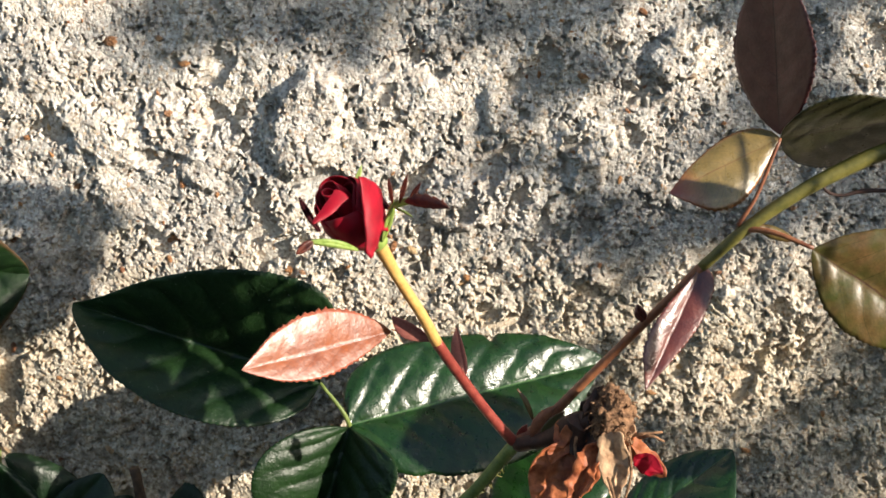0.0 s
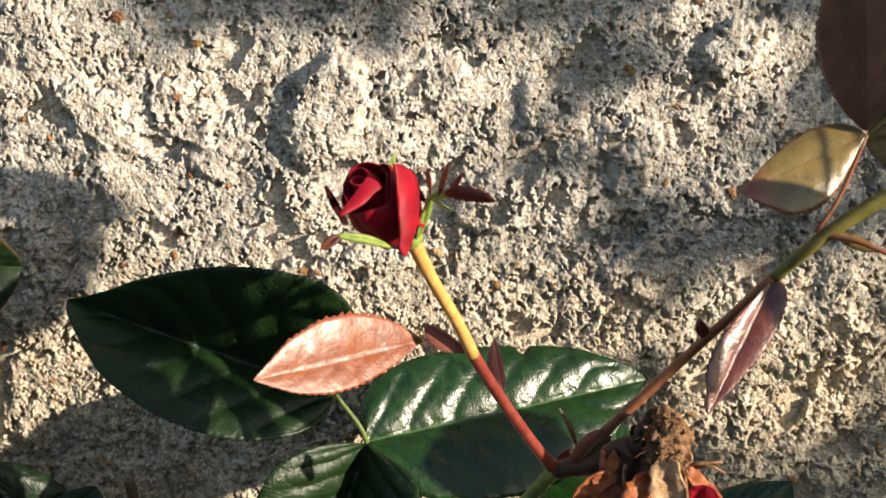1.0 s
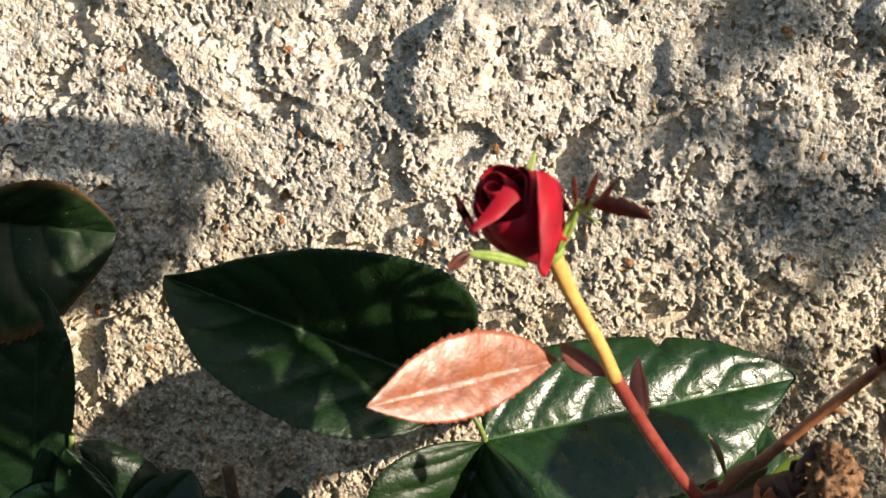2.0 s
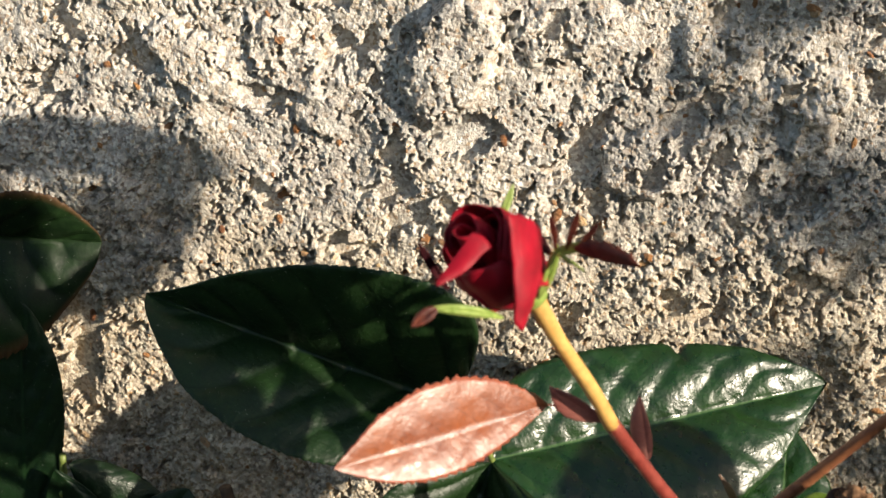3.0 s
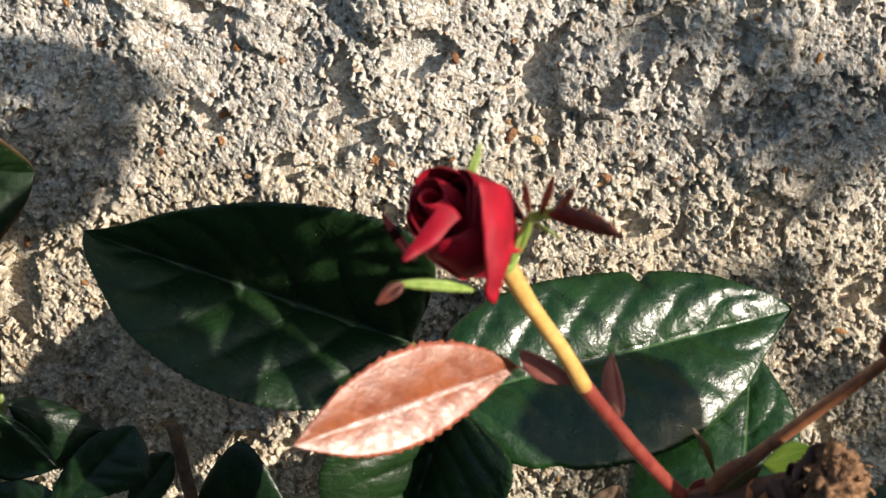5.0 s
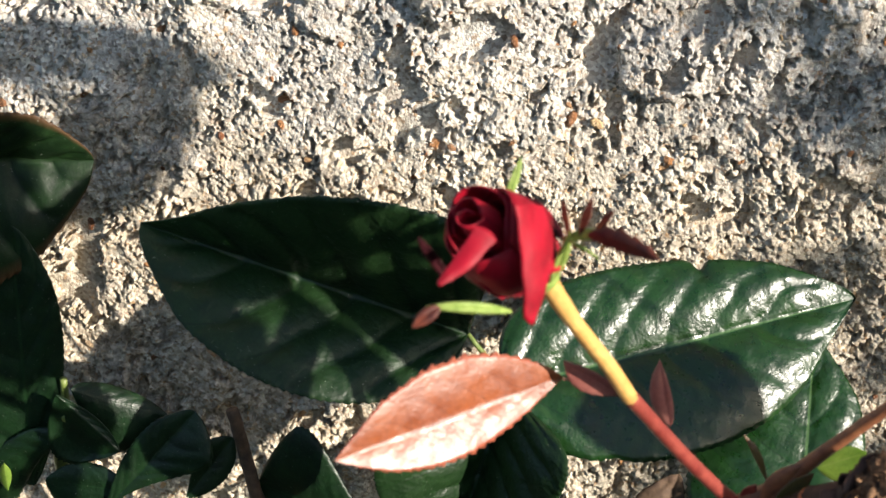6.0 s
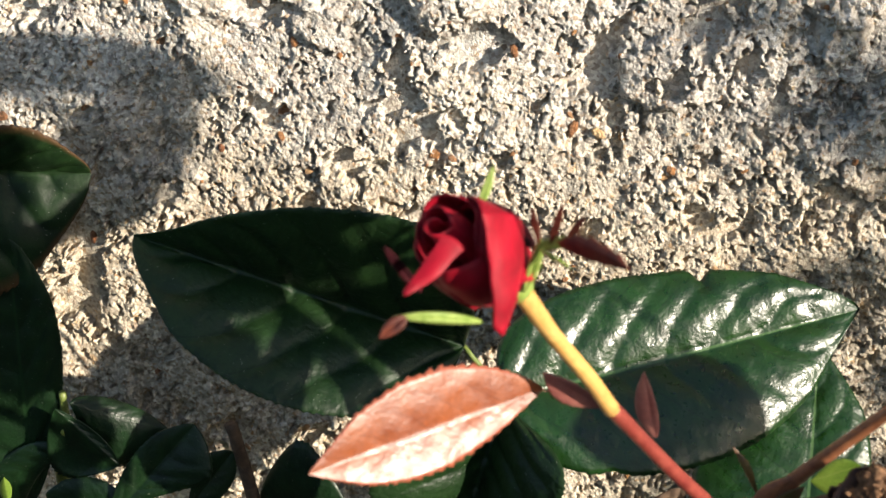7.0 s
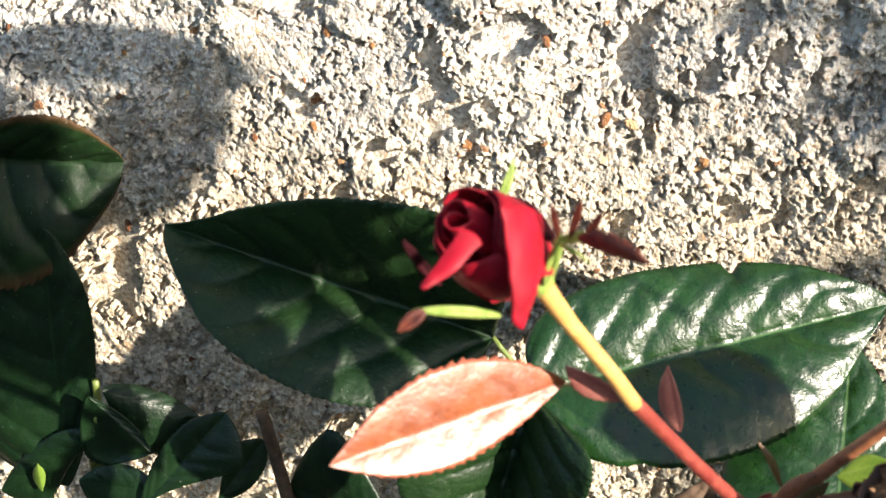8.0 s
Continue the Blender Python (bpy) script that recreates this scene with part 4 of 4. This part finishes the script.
# 41 and 42 darken the wall, 43 to 47 the leaflets below
shade_leaf(GREEN, 0.20, (0.0, (-0.135, 0.857), (-0.049, 0.8480), (-0.088, 0.864), (-0.092, 0.8440)), 41, blunt=0.7)
shade_leaf(GREEN, 0.23, (0.0, (-0.060, 0.849), (-0.124, 0.800), (-0.095, 0.842), (-0.076, 0.812)), 42, blunt=0.5)
shade_leaf(GREEN, 0.15, (-0.095, (0.015, 0.842), (-0.064, 0.843), (-0.012, 0.853), (-0.018, 0.827)), 43, blunt=0.45)
shade_leaf(GREEN, 0.17, (-0.092, (-0.020, 0.820), (-0.072, 0.832), (-0.036, 0.846), (-0.040, 0.799)), 46, blunt=0.4)
shade_leaf(GREEN, 0.18, (-0.092, (0.005, 0.798), (0.003, 0.831), (-0.005, 0.814), (0.014, 0.815)), 47, blunt=0.5)
shade_leaf(GREEN, 0.12, (-0.066, (0.1038, 0.8021), (0.0310, 0.7860), (0.0800, 0.8069), (0.0680, 0.7710)), 44, blunt=0.4)
shade_leaf(GREEN, 0.19, (-0.060, (-0.142, 0.834), (-0.072, 0.842), (-0.105, 0.860), (-0.100, 0.826)), 45, blunt=0.6)

# ---- unseen tree, added to shade part of the wall ----
# clearings in its crown, by the patches of wall that they light: x, z, half-width
CLEARINGS = [(0.112, 0.818, 0.004), (0.074, 0.853, 0.015), (0.073, 0.884, 0.012), (0.145, 0.911, 0.015), (0.116, 0.884, 0.008), (0.180, 0.814, 0.024), (0.158, 0.806, 0.022), (0.052, 0.882, 0.016), (0.013, 0.886, 0.022), (0.215, 0.905, 0.010)]


def build_tree():
    random.seed(11)
    tree = tagged(new("tree"), "unseen small leafy tree added to shade the wall", "tree")
    tree.location = (1.80, -0.42, 0)
    part("trunk", tube([(1.80, -0.42, -0.03), (1.79, -0.43, 0.4), (1.74, -0.43, 0.8), (1.66, -0.45, 1.15), (1.58, -0.47, 1.5)], [0.05, 0.042, 0.034, 0.022, 0.008], wobble=0.1), DRY_STICK, tree)
    for end in ((1.30, -0.48, 1.2), (1.45, -0.58, 1.35), (1.26, -0.46, 1.42)):
        part("limb", tube([(1.74, -0.43, 0.8), (0.5 * (1.74 + end[0]), 0.5 * (-0.43 + end[1]), 0.5 * (0.9 + end[2])), end], [0.018, 0.010, 0.004]), DRY_STICK, tree)
    verts, faces = [], []
    x = -0.07
    while x < 0.55:
        z = 0.70
        while z < 1.12:
            px, pz = x + random.uniform(-0.007, 0.007), z + random.uniform(-0.007, 0.007)
            inside = px > 0.078 + 0.03 * noise.noise(Vector((pz * 30, 1.5, 0.0))) or pz > 0.916 + 0.012 * noise.noise(Vector((px * 30, 4.5, 0.0)))
            for cx, cz, r in CLEARINGS:
                if math.hypot(px - cx, pz - cz) < r + 0.010:
                    inside = False
            if inside and random.random() < 0.44 + (0.11 if pz > 0.905 else 0.0) + 0.45 * (0.5 + noise.noise(Vector((px * 26, pz * 26, 3.0)))):
                # each leaf is set sunward of the wall spot it shades
                c = Vector((px, 0, pz)) + TOWARDS_SUN * random.uniform(0.45, 0.7)
                n = (-SUN_WAY + Vector((random.gauss(0, 0.35), random.gauss(0, 0.35), random.gauss(0, 0.35)))).normalized()
                a = n.orthogonal().normalized()
                a = (Matrix.Rotation(random.uniform(0, 6.28), 3, n) @ a).normalized()
                b = n.cross(a)
                l, w = random.uniform(0.009, 0.014), random.uniform(0.006, 0.0085)
                k = len(verts)
                verts += [c - a * l, c - a * l * 0.2 + b * w, c + a * l * 0.5 + b * w * 0.7, c + a * l * 1.1, c + a * l * 0.5 - b * w * 0.7, c - a * l * 0.2 - b * w, c + n * 0.002]
                faces += [(k, k + 1, k + 6), (k + 1, k + 2, k + 6), (k + 2, k + 3, k + 6), (k + 3, k + 4, k + 6), (k + 4, k + 5, k + 6), (k + 5, k, k + 6)]
            z += 0.013
        x += 0.013
    me = bpy.data.meshes.new("crown")
    me.from_pydata([tuple(v) for v in verts], [], faces)
    me.materials.append(LIME)
    crown = tagged(new("crown", me), "many small green leaves", kind="stuff")
    crown.parent = tree
    crown.matrix_parent_inverse = parent_world(tree).inverted()



build_tree()

# ---- brown grit set in the wall ----
def build_grit():
    random.seed(3)
    me = []
    for k in range(5):
        bm = bmesh.new()
        bmesh.ops.create_uvsphere(bm, u_segments=6, v_segments=4, radius=1)
        for v in bm.verts:
            v.co *= 1 + 0.55 * noise.noise(v.co * 1.1 + Vector((k * 7, 0, 0)))
        m = bpy.data.meshes.new("pebble")
        bm.to_mesh(m)
        bm.free()
        m.polygons.foreach_set("use_smooth", [k % 3 == 0] * len(m.polygons))
        m.materials.append(PEBBLE)
        me.append(m)
    # the larger ones that catch the eye: x, z, half-length
    spots = [
        (-0.0339, 0.8423, 0.0025), (-0.0542, 0.9149, 0.0027), (-0.0277, 0.9071, 0.0018), (-0.0334, 0.8897, 0.0019), (0.0720, 0.8276, 0.0021), (0.1133, 0.9031, 0.0018), (0.1339, 0.9258, 0.0018), (-0.0369, 0.9159, 0.0016),
        (0.0530, 0.8395, 0.0020), (0.0459, 0.8410, 0.0020), (0.0076, 0.8318, 0.0020), (-0.0692, 0.8618, 0.0018), (0.1002, 0.7998, 0.0016), (0.0606, 0.8245, 0.0014), (0.0727, 0.8295, 0.0017), (-0.1181, 0.8392, 0.0019), (-0.0966, 0.8008, 0.0019), (-0.0336, 0.8425, 0.0021),
        (0.1488, 0.8634, 0.0018), (0.1140, 0.9018, 0.0014), (-0.0299, 0.8637, 0.0015), (-0.0774, 0.8742, 0.0013), (0.1107, 0.8757, 0.0014), (0.0716, 0.7589, 0.0021), (0.0129, 0.8313, 0.0014), (0.0790, 0.8371, 0.0012), (-0.0537, 0.8312, 0.0013),
    ]
    spots += [(random.uniform(-0.15, 0.225), random.uniform(0.69, 0.93), 0.0006 + 0.0010 * random.random() ** 2) for _ in range(265)]
    heights = wall_relief(np.array([p[0] for p in spots]), np.array([p[1] for p in spots]))
    for (x, z, r), h in zip(spots, heights):
        ob = new("pebble", random.choice(me))
        ob.parent = wall
        ob.matrix_basis = Matrix.Translation((x, -h + 0.15 * r, z)) @ Euler((random.uniform(-0.5, 0.5), random.uniform(0, 6.28), random.uniform(-0.5, 0.5))).to_matrix().to_4x4() @ Matrix.Diagonal((r * random.uniform(1.0, 1.5), r * 0.8, r * random.uniform(0.6, 0.9), 1))


build_grit()
